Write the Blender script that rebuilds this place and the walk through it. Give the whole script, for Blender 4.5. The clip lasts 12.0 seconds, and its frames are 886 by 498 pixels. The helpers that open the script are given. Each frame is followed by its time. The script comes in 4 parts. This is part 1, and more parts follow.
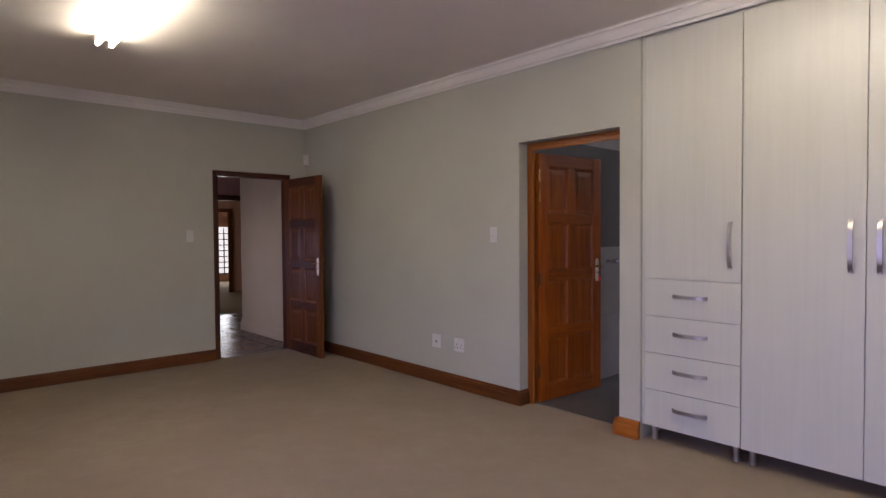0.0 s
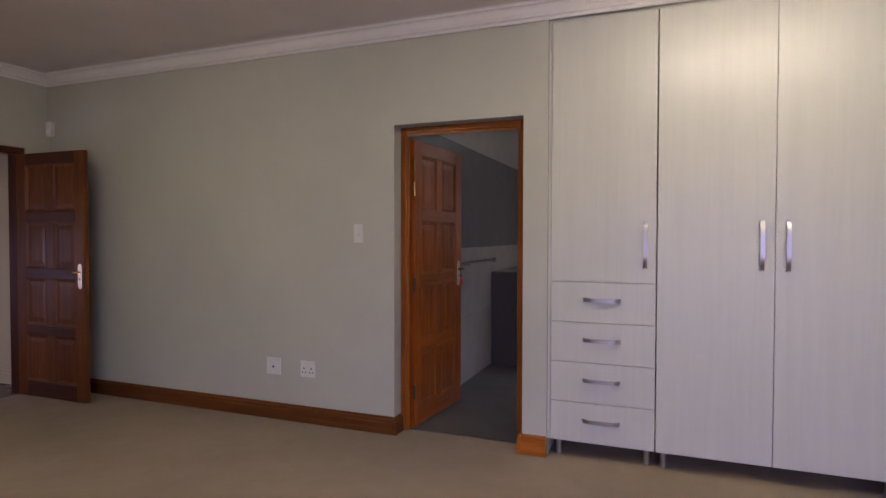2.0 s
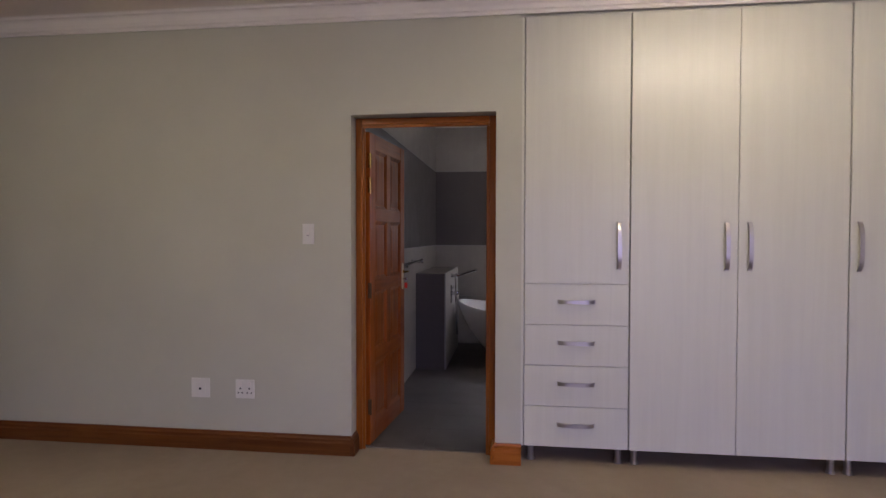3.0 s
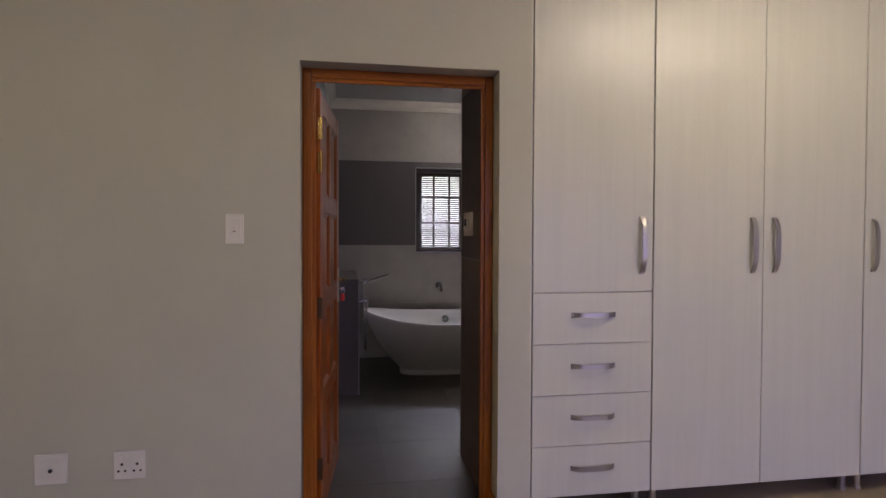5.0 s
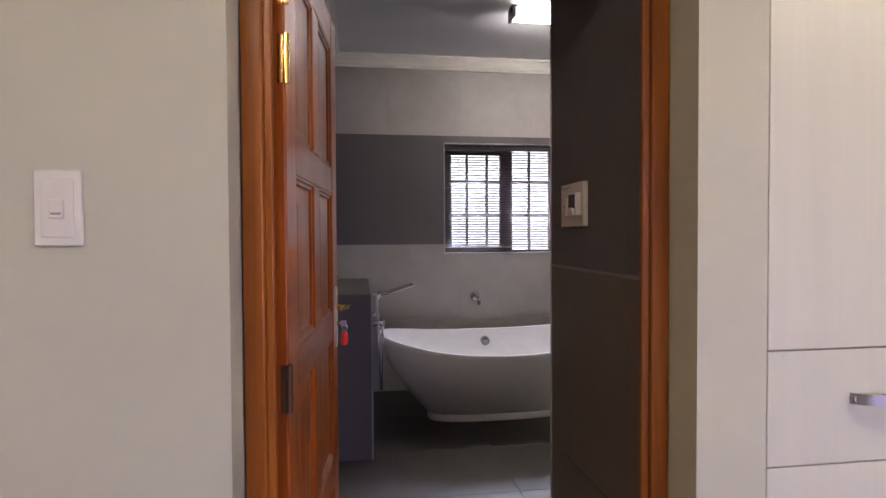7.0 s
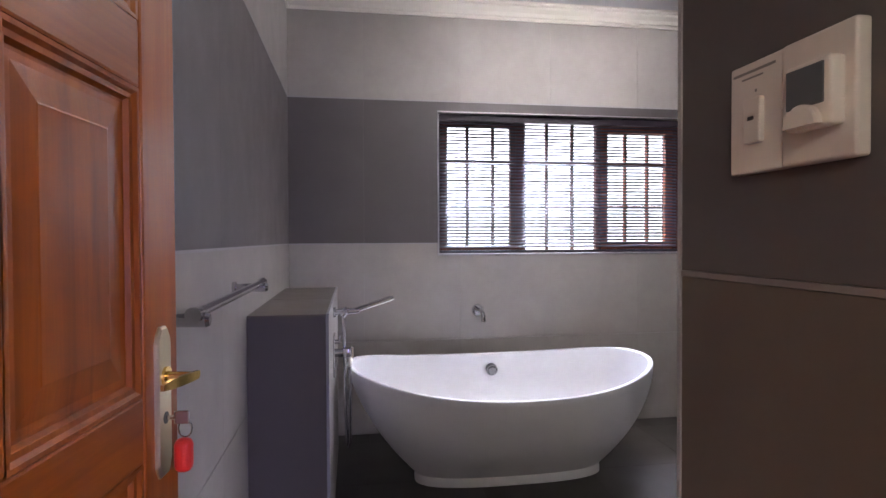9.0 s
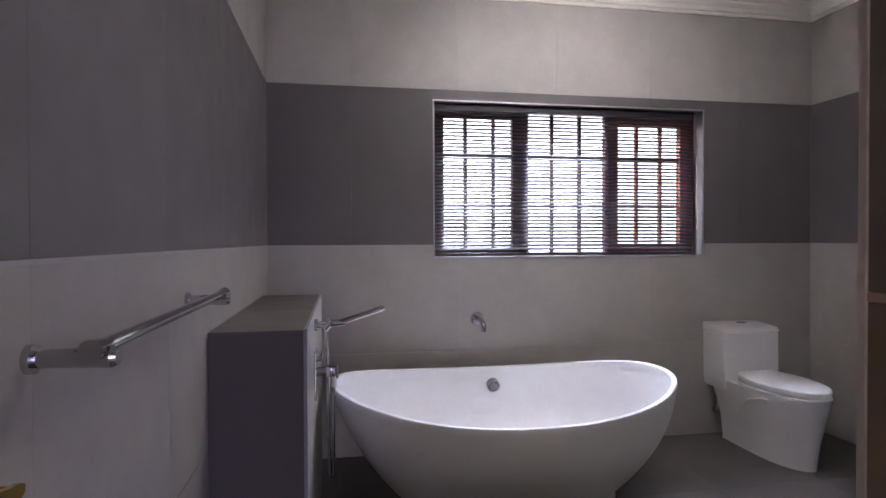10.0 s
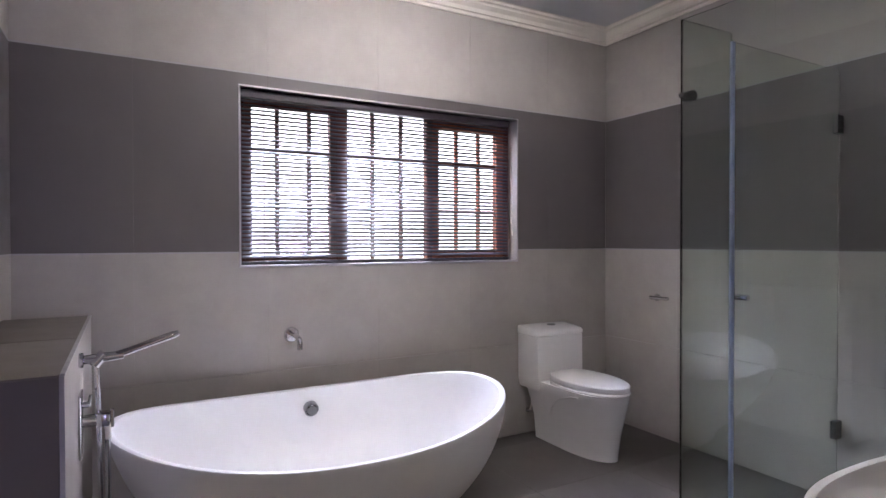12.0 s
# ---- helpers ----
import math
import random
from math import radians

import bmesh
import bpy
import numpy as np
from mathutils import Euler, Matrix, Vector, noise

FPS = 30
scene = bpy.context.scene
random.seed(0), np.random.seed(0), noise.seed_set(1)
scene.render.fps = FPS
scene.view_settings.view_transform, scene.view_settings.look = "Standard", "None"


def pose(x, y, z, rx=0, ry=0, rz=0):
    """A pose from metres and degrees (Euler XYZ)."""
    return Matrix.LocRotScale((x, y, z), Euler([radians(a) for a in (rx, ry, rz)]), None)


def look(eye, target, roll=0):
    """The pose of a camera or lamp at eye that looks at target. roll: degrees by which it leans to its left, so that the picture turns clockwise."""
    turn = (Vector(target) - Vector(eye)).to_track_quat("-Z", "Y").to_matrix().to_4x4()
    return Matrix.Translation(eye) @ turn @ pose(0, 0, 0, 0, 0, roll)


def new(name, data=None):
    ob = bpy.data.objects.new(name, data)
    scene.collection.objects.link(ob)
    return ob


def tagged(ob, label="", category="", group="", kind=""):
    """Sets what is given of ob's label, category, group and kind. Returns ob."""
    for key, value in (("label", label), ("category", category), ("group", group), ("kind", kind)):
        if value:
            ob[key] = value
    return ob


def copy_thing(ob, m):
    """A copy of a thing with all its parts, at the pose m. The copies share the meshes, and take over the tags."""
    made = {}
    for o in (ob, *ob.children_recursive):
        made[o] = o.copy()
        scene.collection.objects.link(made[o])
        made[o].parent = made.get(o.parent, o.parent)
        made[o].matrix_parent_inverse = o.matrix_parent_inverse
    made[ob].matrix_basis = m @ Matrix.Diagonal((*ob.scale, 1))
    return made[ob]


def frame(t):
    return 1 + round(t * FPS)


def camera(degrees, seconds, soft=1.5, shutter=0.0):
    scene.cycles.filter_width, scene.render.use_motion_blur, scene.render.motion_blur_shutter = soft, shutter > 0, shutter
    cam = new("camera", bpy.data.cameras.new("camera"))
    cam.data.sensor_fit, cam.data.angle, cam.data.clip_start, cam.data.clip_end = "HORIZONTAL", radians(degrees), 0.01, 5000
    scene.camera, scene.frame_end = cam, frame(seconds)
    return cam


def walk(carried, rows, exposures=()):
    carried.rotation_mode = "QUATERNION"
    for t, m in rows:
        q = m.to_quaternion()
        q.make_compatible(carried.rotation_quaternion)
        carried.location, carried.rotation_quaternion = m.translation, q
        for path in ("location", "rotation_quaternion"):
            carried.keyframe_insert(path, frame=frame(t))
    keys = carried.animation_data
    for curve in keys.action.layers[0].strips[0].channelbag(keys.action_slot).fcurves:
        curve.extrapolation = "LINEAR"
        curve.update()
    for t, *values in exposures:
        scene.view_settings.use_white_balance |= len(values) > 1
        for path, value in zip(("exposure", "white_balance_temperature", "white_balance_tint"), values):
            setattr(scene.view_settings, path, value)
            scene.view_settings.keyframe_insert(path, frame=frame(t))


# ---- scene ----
cam = camera(75.4, 12.0)
PATH = [
    (0, (2.992, -3.561, 1.401), (1.515, -2.213, 1.345), -0.4),
    (0.5, (2.716, -3.547, 1.372), (1.359, -2.078, 1.331), -0.1),
    (1, (2.403, -3.541, 1.382), (1.199, -1.945, 1.338), 0.0),
    (1.5, (2.099, -3.552, 1.352), (1.137, -1.799, 1.317), 0.2),
    (2, (1.728, -3.533, 1.368), (1.006, -1.671, 1.322), 0.1),
    (2.5, (1.362, -3.502, 1.372), (0.849, -1.570, 1.326), 0.15),
    (3, (1.009, -3.462, 1.374), (0.761, -1.479, 1.328), 0.1),
    (5, (0.2, -2.576, 1.356), (0.532, -0.605, 1.312), 0.2),
    (5.5, (0.197, -2.215, 1.344), (0.52, -0.242, 1.299), -0.1),
    (6, (0.213, -1.821, 1.34), (0.513, 0.156, 1.294), -0.1),
    (6.5, (0.204, -1.432, 1.347), (0.499, 0.545, 1.298), -0.3),
    (8.5, (0.372, -0.134, 1.27), (0.67, 1.844, 1.232), -0.1),
    (9, (0.405, 0.070, 1.281), (0.716, 2.046, 1.246), -0.25),
    (9.5, (0.451, 0.258, 1.289), (0.765, 2.233, 1.252), -0.2),
    (10, (0.430, 0.425, 1.280), (0.772, 2.393, 1.251), -0.2),
    (10.5, (0.449, 0.518, 1.282), (0.843, 2.479, 1.257), -0.2),
    (11, (0.447, 0.616, 1.281), (1.026, 2.531, 1.264), -0.1),
    (11.5, (0.452, 0.671, 1.292), (1.211, 2.521, 1.272), -0.0),
    (12, (0.437, 0.71, 1.306), (1.41, 2.457, 1.281), -0.1),
]
EXPOSURES = [(0, 0.02, 6450, 10), (1.5, 0.0, 6540, 10), (2.5, -0.06, 6660, 10), (3, -0.12, 6740, 10), (5, -0.22, 6980, 10), (6, -0.1, 7080, 10), (6.5, 0.36, 7050, 10), (6.7, 0.5, 6950, 10), (8.3, 1.38, 6450, 10), (9, 1.36, 6320, 10), (10, 1.05, 6250, 10), (10.5, 0.82, 6280, 10), (11, 0.97, 6300, 10), (11.5, 1.12, 6300, 10), (12, 1.42, 6350, 10)]
walk(cam, [(t, look(eye, target, roll)) for t, eye, target, roll in PATH], EXPOSURES)

# ---- world and large lights ----
world = bpy.data.worlds.new("world")
scene.world = world
world.use_nodes = True
wn = world.node_tree
sky = wn.nodes.new("ShaderNodeTexSky")
sky.sky_type = "NISHITA"
sky.sun_disc = False
sky.sun_elevation, sky.sun_rotation = radians(31), radians(-75)
wn.links.new(sky.outputs[0], wn.nodes["Background"].inputs[0])
wn.nodes["Background"].inputs[1].default_value = 0.12

SUN = new("sun", bpy.data.lights.new("sun", "SUN"))
SUN.data.energy, SUN.data.angle, SUN.data.color = 3.0, radians(0.5), (1.0, 0.95, 0.88)
SUN.matrix_world = look((-9, 7.2, 8.5), (2.6, 3.9, 1.5))


def window_light(name, eye, target, wide, high, power, color):
    """An area lamp: the sky's light at a window, or added room fill."""
    lamp = bpy.data.lights.new(name, "AREA")
    lamp.shape, lamp.size, lamp.size_y, lamp.energy, lamp.color = "RECTANGLE", wide, high, power, color
    ob = new(name, lamp)
    ob.matrix_world = look(eye, target)
    return ob


BACK = -5.2
window_light("bedroom_window_light", (2.6, BACK + 0.02, 1.05), (2.6, 0, 0.5), 2.9, 1.9, 46, (0.52, 0.47, 1.0))
window_light("garden_sky_light", (2.8, -8.2, 2.9), (2.6, 0, 0.5), 7.0, 1.5, 440, (0.44, 0.44, 1.0))
window_light("bathroom_sky_light", (1.86, 5.3, 3.3), (1.7, 3.4, 1.0), 2.4, 1.2, 360, (0.72, 0.75, 1.0))
# added to brighten the hall; no window is known on that side
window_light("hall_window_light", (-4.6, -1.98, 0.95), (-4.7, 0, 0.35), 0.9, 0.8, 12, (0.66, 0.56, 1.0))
# added to lift the black wall beyond the hall; its window is assumed
window_light("side_room_light", (-9.0, -0.48, 1.4), (-9.8, 2.0, 0.7), 1.1, 1.0, 9, (1.0, 0.92, 0.88))
window_light("far_room_light", (-13.9, 3.2, 0.95), (-9, 2.2, 0.6), 1.0, 1.2, 26, (0.95, 0.95, 1.0))

# ---- materials ----


class Nodes:
    """A small builder for one node material."""

    def __init__(self, name):
        self.m = bpy.data.materials.new(name)
        self.m.use_nodes = True
        self.t = self.m.node_tree
        self.b = self.t.nodes["Principled BSDF"]
        self.co = self.t.nodes.new("ShaderNodeTexCoord").outputs["Object"]

    def put(self, sock, value):
        if hasattr(value, "is_linked"):
            self.t.links.new(value, sock)
        else:
            sock.default_value = value

    def scaled(self, s):
        n = self.t.nodes.new("ShaderNodeMapping")
        self.t.links.new(self.co, n.inputs[0])
        n.inputs["Scale"].default_value = s
        n.inputs["Location"].default_value = (3.17, 5.31, 0.43)
        return n.outputs[0]

    def noise(self, s, detail=4, rough=0.55, distort=0.0):
        n = self.t.nodes.new("ShaderNodeTexNoise")
        self.t.links.new(self.scaled(s if isinstance(s, tuple) else (s, s, s)), n.inputs["Vector"])
        n.inputs["Scale"].default_value = 1
        n.inputs["Detail"].default_value, n.inputs["Roughness"].default_value, n.inputs["Distortion"].default_value = detail, rough, distort
        return n.outputs["Fac"]

    def ramp(self, fac, stops):
        n = self.t.nodes.new("ShaderNodeValToRGB")
        while len(n.color_ramp.elements) < len(stops):
            n.color_ramp.elements.new(0.5)
        for e, (p, c) in zip(n.color_ramp.elements, stops):
            e.position, e.color = p, (*c, 1) if len(c) == 3 else c
        self.t.links.new(fac, n.inputs[0])
        return n.outputs[0]

    def mix(self, fac, a, b, how="MIX"):
        n = self.t.nodes.new("ShaderNodeMix")
        n.data_type, n.blend_type = "RGBA", how
        self.put(n.inputs[0], fac)
        self.put(n.inputs[6], a)
        self.put(n.inputs[7], b)
        return n.outputs[2]

    def span(self, fac, lo, hi, a=0.3, b=0.7):
        n = self.t.nodes.new("ShaderNodeMapRange")
        self.t.links.new(fac, n.inputs[0])
        n.inputs[1].default_value, n.inputs[2].default_value, n.inputs[3].default_value, n.inputs[4].default_value = a, b, lo, hi
        return n.outputs[0]

    def random(self):
        return self.t.nodes.new("ShaderNodeObjectInfo").outputs["Random"]

    def bump(self, fac, strength, dist=0.002, after=None):
        n = self.t.nodes.new("ShaderNodeBump")
        n.inputs["Strength"].default_value, n.inputs["Distance"].default_value = strength, dist
        self.t.links.new(fac, n.inputs["Height"])
        if after:
            self.t.links.new(after, n.inputs["Normal"])
        self.t.links.new(n.outputs[0], self.b.inputs["Normal"])
        return n.outputs[0]

    def set(self, color=None, rough=None, metal=None, coat=None, spec=None):
        for key, v in (("Base Color", color), ("Roughness", rough), ("Metallic", metal), ("Coat Weight", coat), ("Specular IOR Level", spec)):
            if v is not None:
                self.put(self.b.inputs[key], (*v, 1) if isinstance(v, tuple) and len(v) == 3 else v)
        return self.m


def shade(c, k):
    return tuple(min(1, x * k) for x in c)


def plaster(name, c, rough=0.75):
    n = Nodes(name)
    big = n.noise(1.3, 5, 0.6)
    col = n.ramp(big, [(0.3, shade(c, 0.95)), (0.7, shade(c, 1.04))])
    fine = n.noise(160, 3)
    n.bump(fine, 0.12, 0.001, n.bump(n.noise(9, 3), 0.12, 0.006))
    return n.set(col, n.span(n.noise(4, 4), rough - 0.08, rough + 0.08))


def wood(name, dark, mid, light, axis, rough=0.28, coat=0.25):
    n = Nodes(name)
    s = {"x": (1.6, 26, 26), "y": (26, 1.6, 26), "z": (26, 26, 1.6)}[axis]
    f = {"x": (7, 240, 240), "y": (240, 7, 240), "z": (240, 240, 7)}[axis]
    grain = n.noise(s, 5, 0.6, 0.6)
    fine = n.noise(f, 3, 0.6)
    col = n.ramp(grain, [(0.2, dark), (0.5, mid), (0.85, light)])
    col = n.mix(n.span(fine, 0.0, 0.2), col, (*dark, 1))
    tone = n.span(n.random(), 0.82, 1.12, 0, 1)
    hsv = n.t.nodes.new("ShaderNodeHueSaturation")
    n.put(hsv.inputs["Color"], col)
    n.put(hsv.inputs["Value"], tone)
    n.bump(fine, 0.05, 0.001)
    n.b.inputs["Coat Roughness"].default_value = 0.16
    return n.set(hsv.outputs[0], n.span(n.noise(3, 4), rough - 0.07, rough + 0.1), coat=coat, spec=0.25)


def tile(name, c, rough, mottle=0.07, spec=0.5):
    n = Nodes(name)
    cloud = n.noise(5, 7, 0.65)
    col = n.ramp(cloud, [(0.3, shade(c, 1 - mottle)), (0.7, shade(c, 1 + mottle))])
    hsv = n.t.nodes.new("ShaderNodeHueSaturation")
    n.put(hsv.inputs["Color"], n.mix(n.span(n.noise(90, 4), 0, 0.06), col, (*shade(c, 0.6), 1)))
    n.put(hsv.inputs["Value"], n.span(n.random(), 0.965, 1.035, 0, 1))
    n.bump(n.noise(60, 3), 0.05, 0.0008)
    return n.set(hsv.outputs[0], n.span(n.noise(7, 5), rough - 0.03, rough + 0.04), spec=spec)


def plain(name, c, rough=0.4, metal=0.0, coat=None, wear=0.05):
    n = Nodes(name)
    col = n.ramp(n.noise(14, 4), [(0.3, shade(c, 1 - wear)), (0.7, shade(c, 1 + wear))])
    return n.set(col, n.span(n.noise(22, 4), max(0.02, rough - 0.05), rough + 0.06), metal, coat)


def glow(name, c, power):
    n = Nodes(name)
    n.b.inputs["Emission Color"].default_value = (*c, 1)
    n.b.inputs["Emission Strength"].default_value = power
    return n.set((0.8, 0.8, 0.8), 0.4)


WALL = plaster("warm_grey_wall_paint", (0.501, 0.492, 0.391))
CEIL = plaster("ceiling_paint", (0.80, 0.735, 0.65), 0.85)
BATHCEIL = plaster("bathroom_ceiling_paint", (0.62, 0.62, 0.63), 0.85)
CORNICE = plaster("cornice_paint", (0.80, 0.76, 0.69), 0.6)
HALLWALL = plaster("hall_wall_paint", (0.44, 0.37, 0.21))
ORANGE = plaster("terracotta_wall_paint", (0.52, 0.30, 0.21))
LIGHT_TILE = tile("light_grey_tile", (0.365, 0.338, 0.312), 0.55, spec=0.35)
DARK_TILE = tile("dark_grey_tile", (0.110, 0.097, 0.096), 0.52, 0.04)
BROWN_TILE = tile("brown_entry_tile", (0.128, 0.099, 0.077), 0.46, 0.05)
PONY_TILE = tile("charcoal_tile", (0.122, 0.102, 0.082), 0.46, 0.04)
GROUT = plain("grey_grout", (0.055, 0.050, 0.046), 0.9)
LGROUT = plain("light_grout", (0.37, 0.35, 0.33), 0.9)
ENTRYTRIM = plain("brown_grey_edge_strip", (0.25, 0.22, 0.21), 0.5)
TRIMGREY = plain("grey_edge_strip", (0.34, 0.325, 0.33), 0.45)
HALL_TILE = tile("hall_floor_tile", (0.125, 0.070, 0.045), 0.26, spec=0.2)
HALL_DARK = tile("hall_border_tile", (0.06, 0.04, 0.035), 0.25)
LEAFWOOD = {a: wood("dark_meranti_" + a, (0.125, 0.024, 0.0015), (0.275, 0.060, 0.003), (0.38, 0.104, 0.005), a, 0.42, 0.18) for a in "xyz"}
WOOD = {a: wood("meranti_" + a, (0.145, 0.038, 0.005), (0.305, 0.090, 0.011), (0.42, 0.148, 0.021), a, 0.36, 0.0) for a in "xyz"}
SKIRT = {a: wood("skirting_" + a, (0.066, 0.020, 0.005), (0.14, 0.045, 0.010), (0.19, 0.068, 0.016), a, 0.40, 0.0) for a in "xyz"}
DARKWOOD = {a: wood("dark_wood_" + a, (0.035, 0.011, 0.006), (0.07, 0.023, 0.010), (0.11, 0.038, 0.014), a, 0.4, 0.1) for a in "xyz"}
WINWOOD = {a: wood("window_wood_" + a, (0.05, 0.014, 0.008), (0.095, 0.028, 0.013), (0.14, 0.045, 0.02), a, 0.5, 0.0) for a in "xyz"}
# reddish window wood with the sun's light put into its colour
LITREDWOOD = {a: wood("red_window_wood_" + a, (0.14, 0.035, 0.015), (0.27, 0.075, 0.025), (0.36, 0.12, 0.04), a, 0.5, 0.0) for a in "xyz"}
# chrome with the overflow cap's dark reflections put into its colour
CAP = plain("dark_chrome", (0.30, 0.30, 0.31), 0.14, 1.0)
CHROME = plain("chrome", (0.60, 0.60, 0.62), 0.10, 1.0, wear=0.02)
NICKEL = plain("brushed_nickel", (0.50, 0.475, 0.44), 0.38, 1.0)
BRASS = plain("polished_brass", (0.80, 0.55, 0.18), 0.20, 1.0)
DARKMETAL = plain("dark_hinge_metal", (0.10, 0.10, 0.10), 0.35, 0.8)
BRONZE = plain("aged_bronze", (0.10, 0.055, 0.028), 0.5, 0.7)
STRIP = plain("dark_threshold_strip", (0.10, 0.085, 0.075), 0.6)
PLASTIC = plain("white_plastic", (0.72, 0.68, 0.62), 0.35)
PALEBRASS = plain("pale_brass", (0.72, 0.62, 0.44), 0.34, 1.0)
PORCELAIN = plain("white_porcelain", (0.83, 0.815, 0.80), 0.10, wear=0.01)
ACRYLIC = plain("white_acrylic", (0.85, 0.842, 0.838), 0.36, wear=0.01)
BLACK = plain("black_plastic", (0.03, 0.03, 0.032), 0.4)
SCREEN = plain("grey_display", (0.10, 0.11, 0.12), 0.15)
RED = plain("red_plastic", (0.70, 0.03, 0.02), 0.35)
BLINDMAT = plain("dark_blind_slat", (0.032, 0.024, 0.032), 0.35)
FITTING = plain("off_white_plastic", (0.69, 0.67, 0.61), 0.38)
REVEAL = plain("polished_metal_trim", (0.52, 0.50, 0.52), 0.42, 1.0)
INK = plain("grey_print", (0.25, 0.24, 0.23), 0.6)
TUBE = glow("fluorescent_tube", (1.0, 0.90, 0.77), 66.0)
BATHTUBE = glow("bathroom_lamp_tube", (1.0, 0.93, 0.95), 43.0)


def laminate_material():
    n = Nodes("pale_woodgrain_laminate")
    grain = n.noise((21, 21, 0.8), 5, 0.6, 0.9)
    fine = n.noise((260, 260, 3.5), 4, 0.65)
    col = n.ramp(grain, [(0.25, (0.570, 0.560, 0.464)), (0.55, (0.600, 0.590, 0.493)), (0.85, (0.626, 0.616, 0.520))])
    col = n.mix(n.span(fine, 0, 0.036), col, (0.42, 0.40, 0.36, 1))
    n.bump(fine, 0.05, 0.0006)
    return n.set(col, n.span(grain, 0.30, 0.40))


def carpet_material():
    n = Nodes("beige_carpet")
    big = n.noise(0.9, 5, 0.6)
    pile = n.noise(330, 4, 0.7)
    patch = n.noise(7, 5, 0.6)
    col = n.ramp(big, [(0.3, (0.275, 0.215, 0.155)), (0.7, (0.365, 0.292, 0.218))])
    col = n.mix(n.span(patch, 0, 0.5), col, (0.25, 0.20, 0.135, 1))
    col = n.mix(n.span(pile, 0, 0.5), col, (0.235, 0.188, 0.122, 1))
    n.bump(pile, 0.7, 0.004, n.bump(patch, 0.3, 0.006))
    return n.set(col, 0.95, spec=0.1)


def floor_tile_material():
    n = Nodes("dark_floor_tile")
    col = n.ramp(n.noise(2.3, 3, 0.5), [(0.2, (0.072, 0.063, 0.056)), (0.8, (0.092, 0.081, 0.073))])
    col = n.mix(n.span(n.noise(31, 2, 0.5), 0, 0.25), col, (0.062, 0.055, 0.049, 1))
    return n.set(col, n.span(n.noise(3.1, 2, 0.5), 0.42, 0.52))


FLOOR_TILE = floor_tile_material()


def glass_material(name, tint, rough=0.0):
    n = Nodes(name)
    n.b.inputs["Transmission Weight"].default_value = 1
    n.b.inputs["IOR"].default_value = 1.52
    return n.set(tint, rough)


LAMINATE, CARPET = laminate_material(), carpet_material()
GLASS = glass_material("shower_glass", (0.83, 0.885, 0.85))
PANE = glass_material("window_glass", (1, 1, 1))
SEAL = glass_material("blue_seal_strip", (0.34, 0.44, 0.85), 0.35)

# ---- builders ----


def box(bm, a, b, bevel=0.0, seg=2):
    a, b = Vector(a), Vector(b)
    made = bmesh.ops.create_cube(bm, size=1, matrix=Matrix.Translation((a + b) / 2) @ Matrix.Diagonal((*(b - a), 1)))
    if bevel:
        edges = list({e for v in made["verts"] for e in v.link_edges})
        bmesh.ops.bevel(bm, geom=edges, offset=bevel, segments=seg, affect="EDGES", profile=0.5)
    return bm


def rod(bm, p, q, r, r2=None, seg=20):
    p, q = Vector(p), Vector(q)
    d = q - p
    m = Matrix.Translation((p + q) / 2) @ d.to_track_quat("Z", "Y").to_matrix().to_4x4()
    bmesh.ops.create_cone(bm, cap_ends=True, segments=seg, radius1=r, radius2=r if r2 is None else r2, depth=d.length, matrix=m)
    return bm


def rings(bm, loops, cap_first=True, cap_last=True):
    """A skin over loops of points, all of one length."""
    vs = [[bm.verts.new(p) for p in loop] for loop in loops]
    for a, b in zip(vs, vs[1:]):
        for i in range(len(a)):
            j = (i + 1) % len(a)
            bm.faces.new((a[i], a[j], b[j], b[i]))
    if cap_first:
        bm.faces.new(vs[0][::-1])
    if cap_last:
        bm.faces.new(vs[-1])
    bmesh.ops.recalc_face_normals(bm, faces=bm.faces)
    return bm


def sweep(bm, points, r, seg=12):
    """A round tube along points."""
    points = [Vector(p) for p in points]
    loops, side = [], None
    for i, p in enumerate(points):
        d = (points[min(i + 1, len(points) - 1)] - points[max(i - 1, 0)]).normalized()
        side = (side - d * side.dot(d)).normalized() if side else d.orthogonal().normalized()
        up = d.cross(side)
        loops.append([p + (side * math.cos(a) + up * math.sin(a)) * r for a in (2 * math.pi * k / seg for k in range(seg))])
    return rings(bm, loops)


def extrude_profile(bm, profile, p, q, across, up=Vector((0, 0, 1))):
    """A moulding: the (out, up) profile carried from p to q."""
    across = Vector(across)
    return rings(bm, [[Vector(e) + across * o + up * h for o, h in profile] for e in (p, q)])


def part(name, bm, material, parent=None, label="", smooth=False, m=None):
    me = bpy.data.meshes.new(name)
    bm.to_mesh(me)
    bm.free()
    me.materials.append(material)
    if smooth:
        me.shade_smooth()
        me.set_sharp_from_angle(angle=radians(38))
    ob = new(name, me)
    if parent:
        ob.parent = parent
    if m:
        ob.matrix_basis = m
    return tagged(ob, label)


def thing(name, m, label, category, group="", kind=""):
    ob = new(name)
    ob.matrix_basis = m
    ob.empty_display_size = 0.1
    return tagged(ob, label, category, group, kind)


def setting(name, bm, material, label, category="wall"):
    return tagged(part(name, bm, material), label, category, kind="structure")


def boxes(*pairs):
    bm = bmesh.new()
    for a, b in pairs:
        box(bm, a, b)
    return bm


